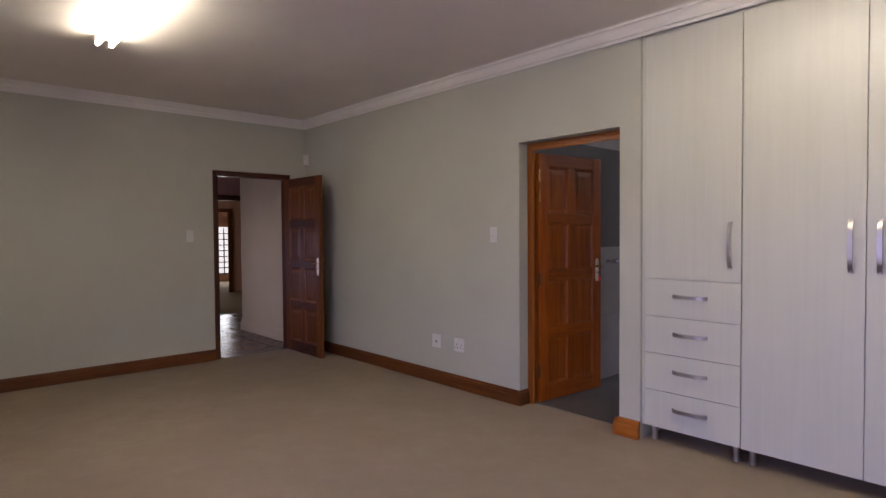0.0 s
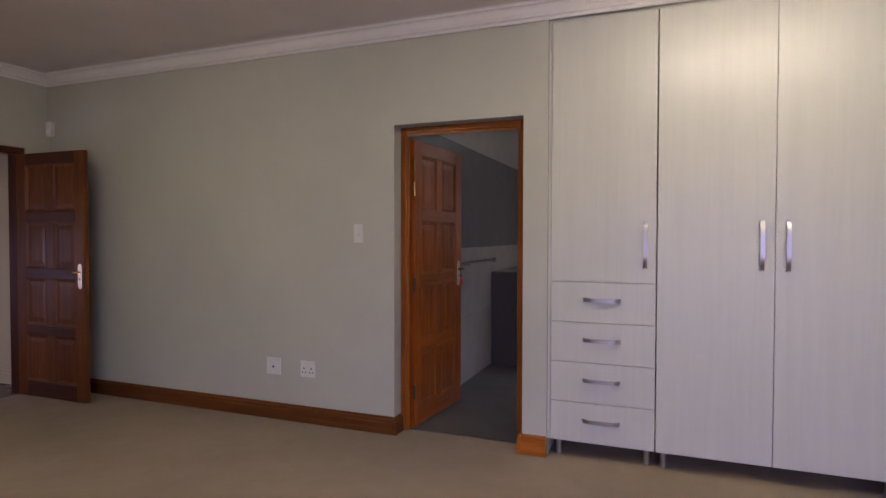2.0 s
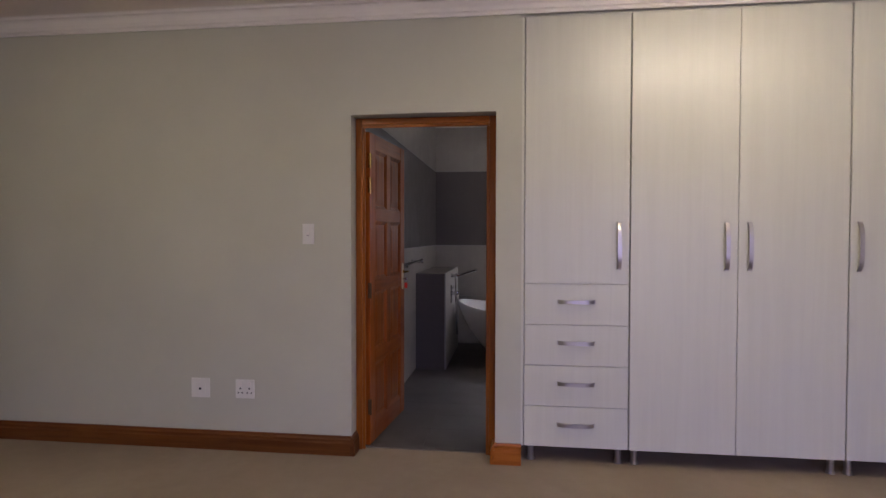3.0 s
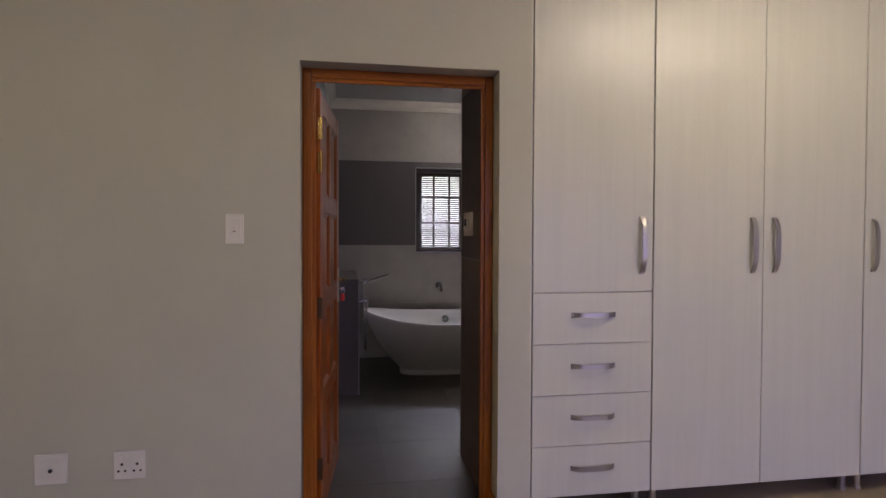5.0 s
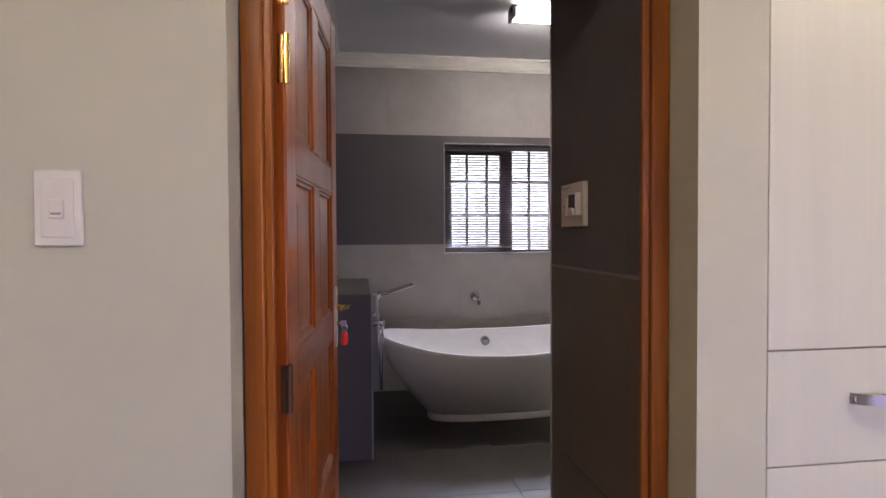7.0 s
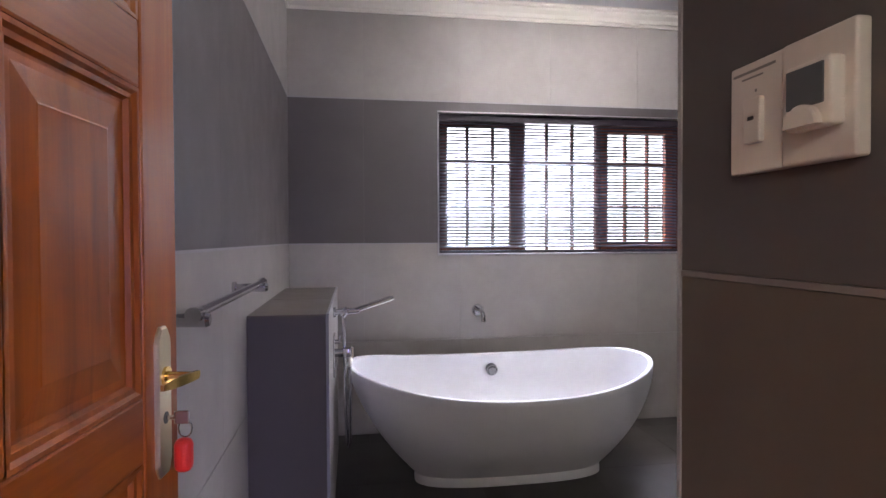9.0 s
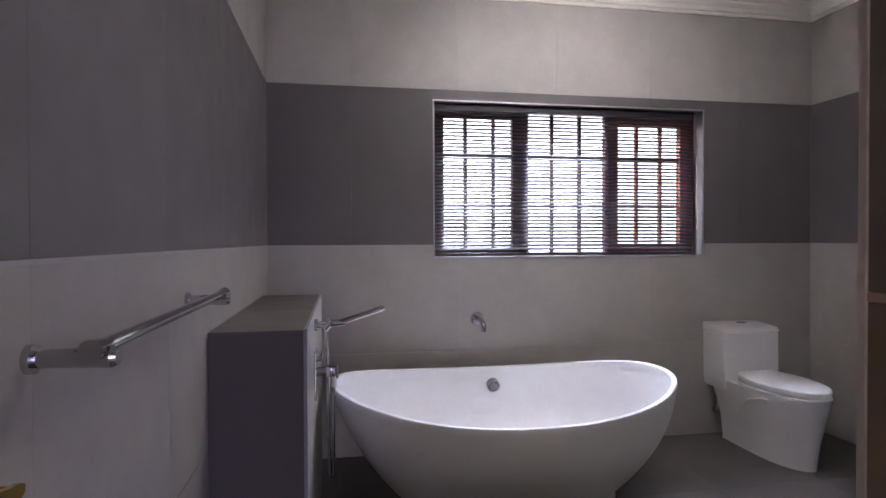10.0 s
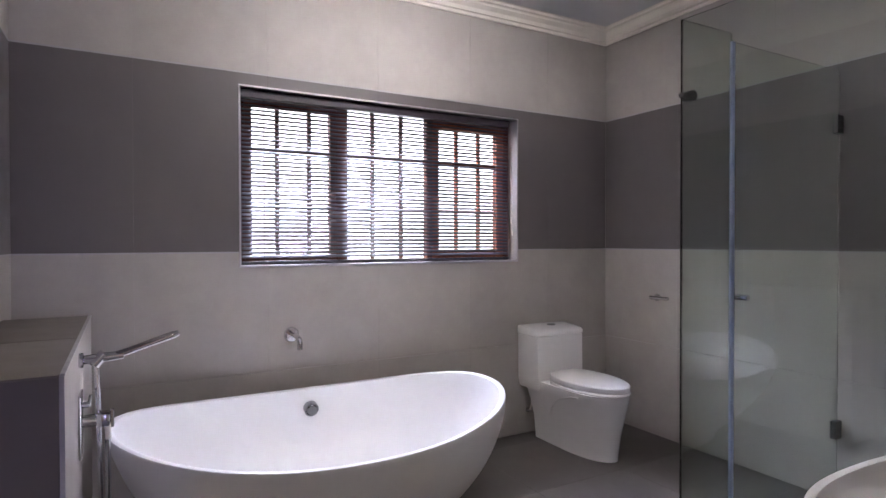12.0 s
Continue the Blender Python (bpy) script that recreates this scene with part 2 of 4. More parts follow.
# ---- the shell: bedroom ----
XL, XR, CZ = -3.44, 4.25, 2.79
DX, DZ = 0.896, 2.12
setting("floor_bedroom", boxes(((XL - 0.02, BACK, -0.1), (XR, 0.16, 0)), ((1.05, 0.16, -0.1), (XR, 0.72, 0))), CARPET, "worn beige carpet over the whole bedroom floor", "carpet")
setting("ceiling_bedroom", boxes(((XL, BACK, CZ), (XR, 0.0, CZ + 0.1))), CEIL, "plain painted bedroom ceiling with a fluorescent lamp", "ceiling")
wall_north = setting("wall_north", boxes(((XL - 0.15, 0, -0.1), (0, 0.15, 2.95)), ((0, 0, DZ), (DX, 0.15, 2.95)), ((DX + 0.01, 0, -0.1), (1.05, 0.86, 2.95)),
                     ((1.05, 0.03, 2.69), (XR, 0.15, 2.95)), ((1.05, 0.72, -0.1), (XR, 0.86, 2.95)), ((DX, 0, -0.1), (DX + 0.01, 0.15, 2.95))),
        WALL, "painted warm grey bedroom wall with a doorway and built-in wardrobes")
setting("wall_west", boxes(((XL - 0.15, BACK, -0.1), (XL, -1.146, 2.9)), ((XL - 0.15, -0.2, -0.1), (XL, 0, 2.9)), ((XL - 0.15, -1.146, DZ), (XL, -0.2, 2.9))),
        WALL, "painted warm grey wall with the doorway to the hall")
setting("wall_south", boxes(((XL - 0.15, BACK - 0.15, -0.1), (1.0, BACK, 2.9)), ((1.0, BACK - 0.15, 2.15), (4.2, BACK, 2.9)), ((4.2, BACK - 0.15, -0.1), (XR, BACK, 2.9))),
        WALL, "painted wall with the garden door behind the camera")
setting("wall_east", boxes(((XR, BACK - 0.15, -0.1), (XR + 0.15, 0.86, 2.9))), WALL, "plain painted bedroom end wall")

COVE = [(0, 0), (0.012, 0), (0.014, 0.018), (0.026, 0.022), (0.032, 0.045), (0.052, 0.068), (0.056, 0.080), (0.074, 0.084), (0.078, 0.096), (0.092, 0.1), (0, 0.1)]
bm = bmesh.new()
extrude_profile(bm, COVE, (XL, 0.0, CZ - 0.1), (XR, 0.0, CZ - 0.1), (0, -1, 0))
setting("cornice_north", bm, CORNICE, "white moulded plaster cornice under the ceiling", "cornice")
bm = bmesh.new()
extrude_profile(bm, COVE, (XL, BACK, CZ - 0.1), (XL, 0, CZ - 0.1), (1, 0, 0))
setting("cornice_west", bm, CORNICE, "white moulded plaster cornice under the ceiling", "cornice")

BOARD = [(0, 0), (0.024, 0), (0.024, 0.075), (0.020, 0.085), (0.020, 0.098), (0.012, 0.108), (0.010, 0.120), (0, 0.120)]
for name, p, q, across, ax in (("baseboard_north", (XL, 0, 0), (0.0, 0, 0), (0, -1, 0), "x"), ("baseboard_pier", (DX - 0.004, 0, 0), (1.052, 0, 0), (0, -1, 0), "x"),
                               ("baseboard_west", (XL, BACK, 0), (XL, -1.146, 0), (1, 0, 0), "y"), ("baseboard_corner", (XL, -0.2, 0), (XL, -0.024, 0), (1, 0, 0), "y")):
    bm = bmesh.new()
    prof = [(o * 1.6, h) for o, h in BOARD] if name.endswith("pier") else BOARD
    extrude_profile(bm, prof, p, q, across)
    setting(name, bm, WOOD[ax] if name.endswith("pier") else SKIRT[ax], "varnished brown wooden skirting board along the wall", "skirting")

for name, x, side, mats in (("baseboard_return_west", 0.0, 1, SKIRT), ("baseboard_return_pier", DX - 0.004, -1, WOOD)):
    bm = bmesh.new()
    extrude_profile(bm, BOARD, (x, -0.024 if side > 0 else -0.037, 0), (x, 0.097, 0), (side, 0, 0))
    setting(name, bm, mats["y"], "short return of the wooden skirting into the doorway", "skirting")

# ---- the shell: bathroom ----
BX, BY, BC = 3.57, 3.85, 2.852
WX0, WX1, WZ0, WZ1 = 0.965, 2.765, 1.172, 2.132
setting("floor_bathroom", boxes(((-0.05, 0.16, -0.1), (DX + 0.05, 0.87, -0.006)), ((-0.05, 0.87, -0.1), (BX + 0.05, BY + 0.05, -0.006))), GROUT, "dark grey tiled bathroom floor with thin joints", "floor")
setting("ceiling_bathroom", boxes(((-0.15, 0.15, BC), (BX + 0.15, BY + 0.25, BC + 0.1))), BATHCEIL, "plain grey-white bathroom ceiling", "ceiling")
wall_bath_west = setting("wall_bathroom_west", boxes(((-0.16, 0.15, -0.1), (-0.01, BY + 0.25, BC))), LGROUT, "bathroom wall tiled light grey with a dark band")
wall_bath_north = setting("wall_bathroom_north", boxes(((-0.01, BY + 0.01, -0.1), (WX0, BY + 0.25, BC)), ((WX1, BY + 0.01, -0.1), (BX + 0.16, BY + 0.25, BC)),
                          ((WX0, BY + 0.01, -0.1), (WX1, BY + 0.25, WZ0)), ((WX0, BY + 0.01, WZ1), (WX1, BY + 0.25, BC))), LGROUT, "bathroom window wall tiled light grey with a dark band")
wall_bath_east = setting("wall_bathroom_east", boxes(((BX + 0.01, 0.86, -0.1), (BX + 0.16, BY + 0.01, BC))), LGROUT, "bathroom wall tiled light grey with a dark band")
wall_bath_south = setting("wall_bathroom_south", boxes(((DX + 0.012, 0.8602, -0.1), (BX + 0.01, 0.862, BC))), LGROUT, "tiled wall behind the wash basin")
for name, p, q, across in (("cornice_bath_north", (0, BY, BC - 0.1), (BX, BY, BC - 0.1), (0, -1, 0)), ("cornice_bath_west", (0, 0.15, BC - 0.1), (0, BY, BC - 0.1), (1, 0, 0)),
                           ("cornice_bath_east", (BX, 0.87, BC - 0.1), (BX, BY, BC - 0.1), (-1, 0, 0)), ("cornice_bath_south", (DX, 0.87, BC - 0.1), (BX, 0.87, BC - 0.1), (0, 1, 0)),
                           ("cornice_bath_entry", (DX, 0.15, BC - 0.1), (DX, 0.87, BC - 0.1), (-1, 0, 0))):
    bm = bmesh.new()
    extrude_profile(bm, COVE, p, q, across)
    setting(name, bm, CORNICE, "white moulded plaster cornice under the ceiling", "cornice")
bm = bmesh.new()
box(bm, (0, 0.15, DZ), (DX, 0.152, BC))
setting("wall_over_door", bm, LIGHT_TILE, "tiled strip over the bathroom door")

# ---- the hall and the rooms beyond it ----
setting("floor_hall", boxes(((-7.0, -2.0, -0.1), (XL - 0.02, 3.6, -0.004))), HALL_TILE, "polished beige hall floor tiles", "floor")
setting("floor_hall_border", boxes(((-5.3, -0.34, -0.02), (XL - 0.15, -0.16, 0.0)), ((XL - 0.15, -1.14, -0.02), (XL - 0.02, -0.2, 0.001)), ((-5.5, -0.16, -0.02), (-5.3, 3.4, 0.0))), HALL_DARK, "dark polished border tiles along the hall wall", "floor")
setting("floor_far_room", boxes(((-14.2, -0.5, -0.1), (-7.0, 5.2, -0.002))), CARPET, "beige carpet of the room beyond the hall", "carpet")
setting("ceiling_hall", boxes(((-14.2, -2.1, 2.75), (XL - 0.15, 5.2, 2.85))), CEIL, "plain hall ceiling", "ceiling")
setting("wall_hall_north", boxes(((-5.24, -0.07, -0.1), (XL - 0.15, 0.15, 2.75))), HALLWALL, "cream painted hall wall with a moulded skirting")
setting("wall_hall_return", boxes(((-5.24, 0.15, -0.1), (-5.09, 3.5, 2.75))), HALLWALL, "cream painted hall corner")
# opening added for the hall's fill lamp, out of view
setting("wall_hall_south", boxes(((-7.0, -2.1, -0.1), (-5.1, -2.0, 2.75)), ((-4.1, -2.1, -0.1), (XL - 0.15, -2.0, 2.75)), ((-5.1, -2.1, -0.1), (-4.1, -2.0, 0.5)), ((-5.1, -2.1, 1.9), (-4.1, -2.0, 2.75))), HALLWALL, "painted hall wall with an unseen opening added for light")
setting("wall_hall_end", boxes(((-7.1, -2.1, -0.1), (-7.0, 0.1, 2.75)), ((-7.1, 1.15, -0.1), (-7.0, 5.2, 2.75)), ((-7.1, 0.1, 2.08), (-7.0, 1.15, 2.75))), ORANGE, "painted hall end wall with an open doorway")
setting("wall_cross_hall", boxes(((-7.1, 3.5, -0.1), (-4.98, 3.6, 2.75))), HALLWALL, "plain hall wall")
setting("wall_far_room", boxes(((-10.9, 2.05, -0.1), (-10.8, 5.2, 2.75)), ((-10.9, -0.5, -0.1), (-10.8, 1.05, 2.75)), ((-10.9, 1.05, 2.02), (-10.8, 2.05, 2.75))), ORANGE, "terracotta painted wall with a doorway")
# gap in the south side is made for the added side room lamp
setting("wall_far_sides", boxes(((-14.2, 5.2, -0.1), (-7.0, 5.3, 2.75)), ((-14.2, -0.6, -0.1), (-9.6, -0.5, 2.75)), ((-8.4, -0.6, -0.1), (-7.1, -0.5, 2.75)), ((-9.6, -0.6, -0.1), (-8.4, -0.5, 0.85)), ((-9.6, -0.6, 1.95), (-8.4, -0.5, 2.75))), ORANGE, "terracotta painted side walls")
setting("wall_far_end", boxes(((-14.2, -0.5, -0.1), (-14.1, 2.6, 2.75)), ((-14.2, 4.0, -0.1), (-14.1, 5.2, 2.75)), ((-14.2, 2.6, -0.1), (-14.1, 4.0, 0.22)), ((-14.2, 2.6, 1.62), (-14.1, 4.0, 2.75))), ORANGE, "terracotta painted wall with a barred window")
bm = bmesh.new()
extrude_profile(bm, [(o * 1.2, h * 1.25) for o, h in BOARD], (-5.24, -0.07, 0), (XL - 0.15, -0.07, 0), (0, -1, 0))
setting("baseboard_hall", bm, HALLWALL, "painted moulded skirting along the hall wall", "skirting")


def casing(name, x, y0, y1, z, mats, wide=0.09):
    ob = thing(name, pose(x, y0, 0), "brown wooden door casing around an open doorway", "door frame", kind="structure")
    w = y1 - y0
    for a, b, ax in (((-0.03, 0, 0), (0.03, wide, z), "z"), ((-0.03, w - wide, 0), (0.03, w, z), "z"), ((-0.03, wide, z - wide), (0.03, w - wide, z), "y")):
        part("casing_board", box(bmesh.new(), a, b, 0.006), mats[ax], ob)
    return ob


casing("door_3", -6.97, 0.1, 1.15, 2.08, DARKWOOD)
casing("door_4", -10.77, 1.05, 2.05, 2.02, SKIRT)
far = thing("window_2", pose(-14.1, 2.6, 0.22), "bright barred window at the end of the far room", "window", kind="structure")
part("pane", box(bmesh.new(), (-0.03, 0.03, 0.03), (-0.024, 1.37, 1.37)), PANE, far).visible_shadow = False
for k in range(8):
    part("glazing_bar", box(bmesh.new(), (-0.02, 0, 0.17 * k), (0.02, 1.4, 0.17 * k + 0.03), 0.004), DARKWOOD["y"], far)
for k in range(6):
    part("glazing_bar", box(bmesh.new(), (-0.018, 0.274 * k, 0.03), (0.018, 0.274 * k + 0.03, 1.37), 0.004), DARKWOOD["z"], far)

# ---- doors ----


def panel_leaf(parent, wide, high, thick, mats, rows=4):
    """A panelled door leaf from the hinge along +x; its face looks towards -y and +y, its middle plane is y = 0."""
    stile, mid, top, foot, rail = 0.105, 0.085, 0.10, 0.13, 0.085
    leaf = part("leaf", box(bmesh.new(), (0.02, -0.007, 0.02), (wide - 0.02, 0.007, high - 0.02)), mats["z"], parent, "varnished red-brown panelled door leaf")
    t = thick / 2
    xs = [0, stile, (wide - mid) / 2, (wide + mid) / 2, wide - stile, wide]
    for x0, x1 in ((xs[0], xs[1]), (xs[4], xs[5])):
        part("stile", box(bmesh.new(), (x0, -t, 0), (x1, t, high), 0.004), mats["z"], leaf)
    cell = (high - top - foot - rail * (rows - 1)) / rows
    zs = [foot + k * (cell + rail) for k in range(rows)]
    for z0, z1 in [(0, foot)] + [(z + cell, z + cell + rail) for z in zs[:-1]] + [(high - top, high)]:
        part("rail", box(bmesh.new(), (stile, -t + 0.001, z0), (wide - stile, t - 0.001, z1), 0.004), mats["x"], leaf)
    for z in zs:
        part("mullion", box(bmesh.new(), (xs[2], -t + 0.0015, z), (xs[3], t - 0.0015, z + cell), 0.004), mats["z"], leaf)
        for x0, x1 in ((xs[1], xs[2]), (xs[3], xs[4])):
            bm = bmesh.new()
            for s in (-1, 1):
                loops = []
                for inset, depth in ((0, t - 0.002), (0.005, t - 0.0025), (0.009, t - 0.007), (0.015, t - 0.008), (0.019, t - 0.0135), (0.026, t - 0.0145), (0.060, t - 0.0105), (0.062, t - 0.010)):
                    loops.append([(x0 + inset, s * depth, z + inset), (x1 - inset, s * depth, z + inset), (x1 - inset, s * depth, z + cell - inset), (x0 + inset, s * depth, z + cell - inset)])
                rings(bm, loops, False, True)
            part("panel", bm, mats["z"], leaf)
    return leaf


def lever_set(leaf, x, z, side, y, m):
    """A brass plate and lever handle on the leaf's face; the lever points to the hinge."""
    s = side
    shape = [(-0.021, -0.118), (-0.012, -0.135), (0.012, -0.135), (0.021, -0.118), (0.021, 0.046), (0.017, 0.057), (0.009, 0.067), (-0.009, 0.067), (-0.017, 0.057), (-0.021, 0.046)]
    bm = rings(bmesh.new(), [[(x + u * k, y + s * d, z - 0.027 + (v + 0.027) * (1 - (1 - k) * 0.3)) for u, v in shape] for k, d in ((1, 0), (1, 0.003), (0.88, 0.006))])
    bmesh.ops.recalc_face_normals(bm, faces=bm.faces)
    plate = part("lock_plate", bm, PALEBRASS, leaf, "pale brass lock plate with chamfered ends")
    bm = bmesh.new()
    rod(bm, (x, y, z), (x, y + s * 0.010, z), 0.013)
    rod(bm, (x, y + s * 0.010, z), (x, y + s * 0.044, z), 0.0065, 0.0055)
    blade = []
    for u, d, h, c in ((0.007, 0.047, 0.003, 0.002), (0.003, 0.0465, 0.0055, 0.001), (-0.012, 0.044, 0.006, 0.001), (-0.030, 0.039, 0.0065, 0.001), (-0.048, 0.032, 0.006, 0.0), (-0.058, 0.026, 0.004, -0.002)):
        blade.append([(x + u, y + s * (d - 0.0025), z + c - h), (x + u, y + s * (d + 0.0025), z + c - h), (x + u, y + s * (d + 0.0025), z + c + h), (x + u, y + s * (d - 0.0025), z + c + h)])
    rings(bm, blade)
    bmesh.ops.recalc_face_normals(bm, faces=bm.faces)
    part("lever_handle", bm, m, plate, "brass lever handle", True)
    bm = bmesh.new()
    rod(bm, (x, y + s * 0.004, z - 0.056), (x, y + s * 0.007, z - 0.056), 0.008)
    part("keyhole", bm, DARKMETAL, plate)
    return plate


def hinge(parent, x, y, z, m):
    bm = rod(bmesh.new(), (x, y, z - 0.05), (x, y, z + 0.05), 0.007, seg=14)
    box(bm, (x - 0.001, y - 0.004, z - 0.05), (x + 0.0015, y + 0.018, z + 0.05), 0.0005, 1)
    return part("hinge", bm, m, parent, "brass butt hinge")


def door_frame(parent, wide, high, depth0, depth1, mats, face=0.062):
    """Jambs and head, rebated, in an opening from x = 0; y runs through the wall."""
    for name, a, b, c, d, ax in (("jamb", (0.003, depth0, 0), (face * 0.72, depth1, high - 0.003), (face * 0.70, depth0 + 0.010, 0), (face, depth1 - 0.034, high - face), "z"),
                                 ("jamb", (wide - face * 0.72, depth0, 0), (wide - 0.003, depth1, high - 0.003), (wide - face, depth0 + 0.010, 0), (wide - face * 0.70, depth1 - 0.034, high - face), "z"),
                                 ("head", (face * 0.72, depth0 + 0.001, high - face * 0.72), (wide - face * 0.72, depth1 - 0.001, high - 0.003), (face * 0.70, depth0 + 0.011, high - face), (wide - face * 0.70, depth1 - 0.035, high - face * 0.70), "x")):
        bm = box(bmesh.new(), a, b, 0.005, 3)
        box(bm, c, d, 0.004)
        part(name, bm, mats[ax], parent)


# bathroom door: frame in the opening, leaf swung into the bathroom against the wall
door_1 = thing("door_1", pose(0, 0, 0), "open varnished panelled door with brass lever handle", "door", kind="structure")
door_frame(door_1, DX, DZ, 0.098, 0.158, WOOD)
swing = 84.7
hang = thing("door_leaf", pose(0.060, 0.160, 0.008, 0, 0, swing), "varnished red-brown panelled bathroom door, wide open", "door", kind="structure")
leaf = panel_leaf(hang, 0.79, 2.035, 0.042, LEAFWOOD)
plate = lever_set(leaf, 0.733, 1.090, -1, -0.021, BRASS)
lever_set(leaf, 0.733, 1.090, 1, 0.021, BRASS)
for z in (0.25, 1.01, 1.69, 1.85):
    hinge(leaf, 0.000, -0.023, z, BRASS if z > 1.2 else BRONZE)
keys = thing("key_with_tag", hang.matrix_basis @ pose(0.733, -0.022, 1.034), "silver key with a red plastic tag in the lock", "key")
bm = rod(bmesh.new(), (0, 0, 0), (0, -0.018, 0), 0.003, seg=10)
box(bm, (-0.002, -0.036, -0.009), (0.002, -0.016, 0.009), 0.0015)
part("key", bm, CHROME, keys)
bm = sweep(bmesh.new(), [(0, -0.030 + 0.009 * math.sin(a), -0.015 + 0.012 * math.cos(a)) for a in (2 * math.pi * k / 12 for k in range(13))], 0.0012, 6)
part("key_ring", bm, CHROME, keys, "", True)
part("tag", box(bmesh.new(), (-0.011, -0.040, -0.074), (0.011, -0.016, -0.028), 0.0100, 4), RED, keys, "red plastic tag")

# hall door: leaf open into the bedroom
door_2 = thing("door_2", pose(XL, -1.146, 0, 0, 0, 90), "dark wooden door frame of the hall doorway", "door frame", kind="structure")
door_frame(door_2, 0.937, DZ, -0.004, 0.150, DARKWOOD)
hang2 = thing("door_leaf", pose(XL + 0.012, -0.268, 0.008, 0, 0, 0.3), "red-brown panelled hall door standing open, darkened for its backlit shade", "door", kind="structure")
# backlit leaf: the shade on its face is put into darker woods
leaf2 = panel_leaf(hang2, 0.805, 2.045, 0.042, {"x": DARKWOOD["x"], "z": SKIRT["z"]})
lever_set(leaf2, 0.757, 1.06, -1, -0.021, BRASS)
lever_set(leaf2, 0.757, 1.06, 1, 0.021, BRASS)
for z in (0.25, 1.8):
    hinge(leaf2, 0.0, 0.024, z, BRASS)

# ---- bedroom: wardrobes ----


def bow_handle(parent, length, upright, at):
    """A flat bowed pull handle, its feet on the front face y = 0."""
    bm = bmesh.new()
    n, w, t = 14, 0.0115, 0.0028
    loops = []
    for k in range(n + 1):
        u = k / n
        s, y = (u - 0.5) * length, -0.004 - 0.030 * (1 - (2 * u - 1) ** 4)
        sec = [(-w, y - t), (w, y - t), (w, y + t), (-w, y + t)]
        loops.append([(c, d, s) if upright else (s, d, c) for c, d in sec])
    rings(bm, loops)
    for e in (-1, 1):
        s = e * length * 0.47
        p = (0, -0.012, s) if upright else (s, -0.012, 0)
        rod(bm, p, (p[0], 0.002, p[2]), 0.007, seg=12)
    bmesh.ops.translate(bm, vec=at, verts=bm.verts)
    return part("handle", bm, NICKEL, parent, "brushed metal bow handle", True)


def front(name, parent, x0, x1, z0, z1):
    return part(name, box(bmesh.new(), (x0, -0.018, z0), (x1, 0, z1), 0.0015), LAMINATE, parent)


def leg(parent, x, y):
    bm = rod(bmesh.new(), (x, y, 0), (x, y, 0.012), 0.024)
    rod(bm, (x, y, 0.010), (x, y, 0.103), 0.019)
    part("leg", bm, NICKEL, parent, "round metal cabinet leg", True)


CY, CB, CT = 0.040, 0.102, 2.678
cab = thing("drawer_cabinet", pose(1.068, CY, 0), "tall pale woodgrain cabinet with four drawers on metal legs", "cabinet")
part("carcass", box(bmesh.new(), (0, 0.003, CB), (0.612, 0.58, CT)), LAMINATE, cab)
d = front("door", cab, 0.002, 0.611, 1.0905, CT)
bow_handle(d, 0.28, True, (0.552, -0.018, 1.317))
for k in range(4):
    z = 0.104 + 0.2465 * k
    d = front("drawer", cab, 0.002, 0.611, z, z + 0.2436)
    bow_handle(d, 0.222, False, (0.307, -0.018, z + 0.139))
for x, y in ((0.045, 0.05), (0.567, 0.05), (0.045, 0.53), (0.567, 0.53)):
    leg(cab, x, y)

wardrobe = thing("wardrobe", pose(1.684, CY, 0), "tall pale woodgrain two-door wardrobe on metal legs", "wardrobe", "built-in wardrobes")
part("carcass", box(bmesh.new(), (0.001, 0.003, CB), (1.193, 0.58, CT)), LAMINATE, wardrobe)
d = front("door", wardrobe, 0.003, 0.600, CB, CT)
bow_handle(d, 0.28, True, (0.537, -0.018, 1.317))
d = front("door", wardrobe, 0.604, 1.191, CB, CT)
bow_handle(d, 0.28, True, (0.662, -0.018, 1.317))
for x, y in ((0.045, 0.05), (1.149, 0.05), (0.045, 0.53), (1.149, 0.53)):
    leg(wardrobe, x, y)
second = copy_thing(wardrobe, pose(2.880, CY, 0))
for o in list(second.children):
    if o.name.startswith("door"):
        for h in list(o.children):
            if abs(sum(v.co.x for v in h.data.vertices) / len(h.data.vertices) - 0.537) < 0.05:
                h.location.x = -0.489
setting("trim_wardrobe_filler", boxes(((1.05, 0.028, CB), (1.066, 0.07, CT)), ((1.05, 0.030, CT + 0.003), (XR, 0.06, 2.692))), LAMINATE, "pale laminate filler strip beside the wardrobes", "trim")
setting("wall_wardrobe_end", boxes(((4.076, 0.0, -0.1), (XR, 0.72, 2.69))), WALL, "painted pier at the end of the wardrobes")

# ---- bedroom: wall fittings ----


def wall_plate(name, m, w, h, label, category, t=0.009):
    ob = thing(name, m, label, category)
    part("plate", box(bmesh.new(), (-w / 2, -t, -h / 2), (w / 2, 0, h / 2), 0.003, 3), FITTING, ob)
    return ob


def rocker_switch(m):
    ob = wall_plate("light_switch", m, 0.075, 0.128, "white plastic light switch on the painted wall", "switch")
    part("surround", box(bmesh.new(), (-0.026, -0.011, -0.05), (0.026, -0.008, 0.05), 0.002), FITTING, ob)
    part("rocker", box(bmesh.new(), (-0.012, -0.016, -0.018), (0.012, -0.010, 0.014), 0.002), PLASTIC, ob)
    part("mark", box(bmesh.new(), (-0.008, -0.0165, -0.012), (0.008, -0.0155, -0.008)), INK, ob)


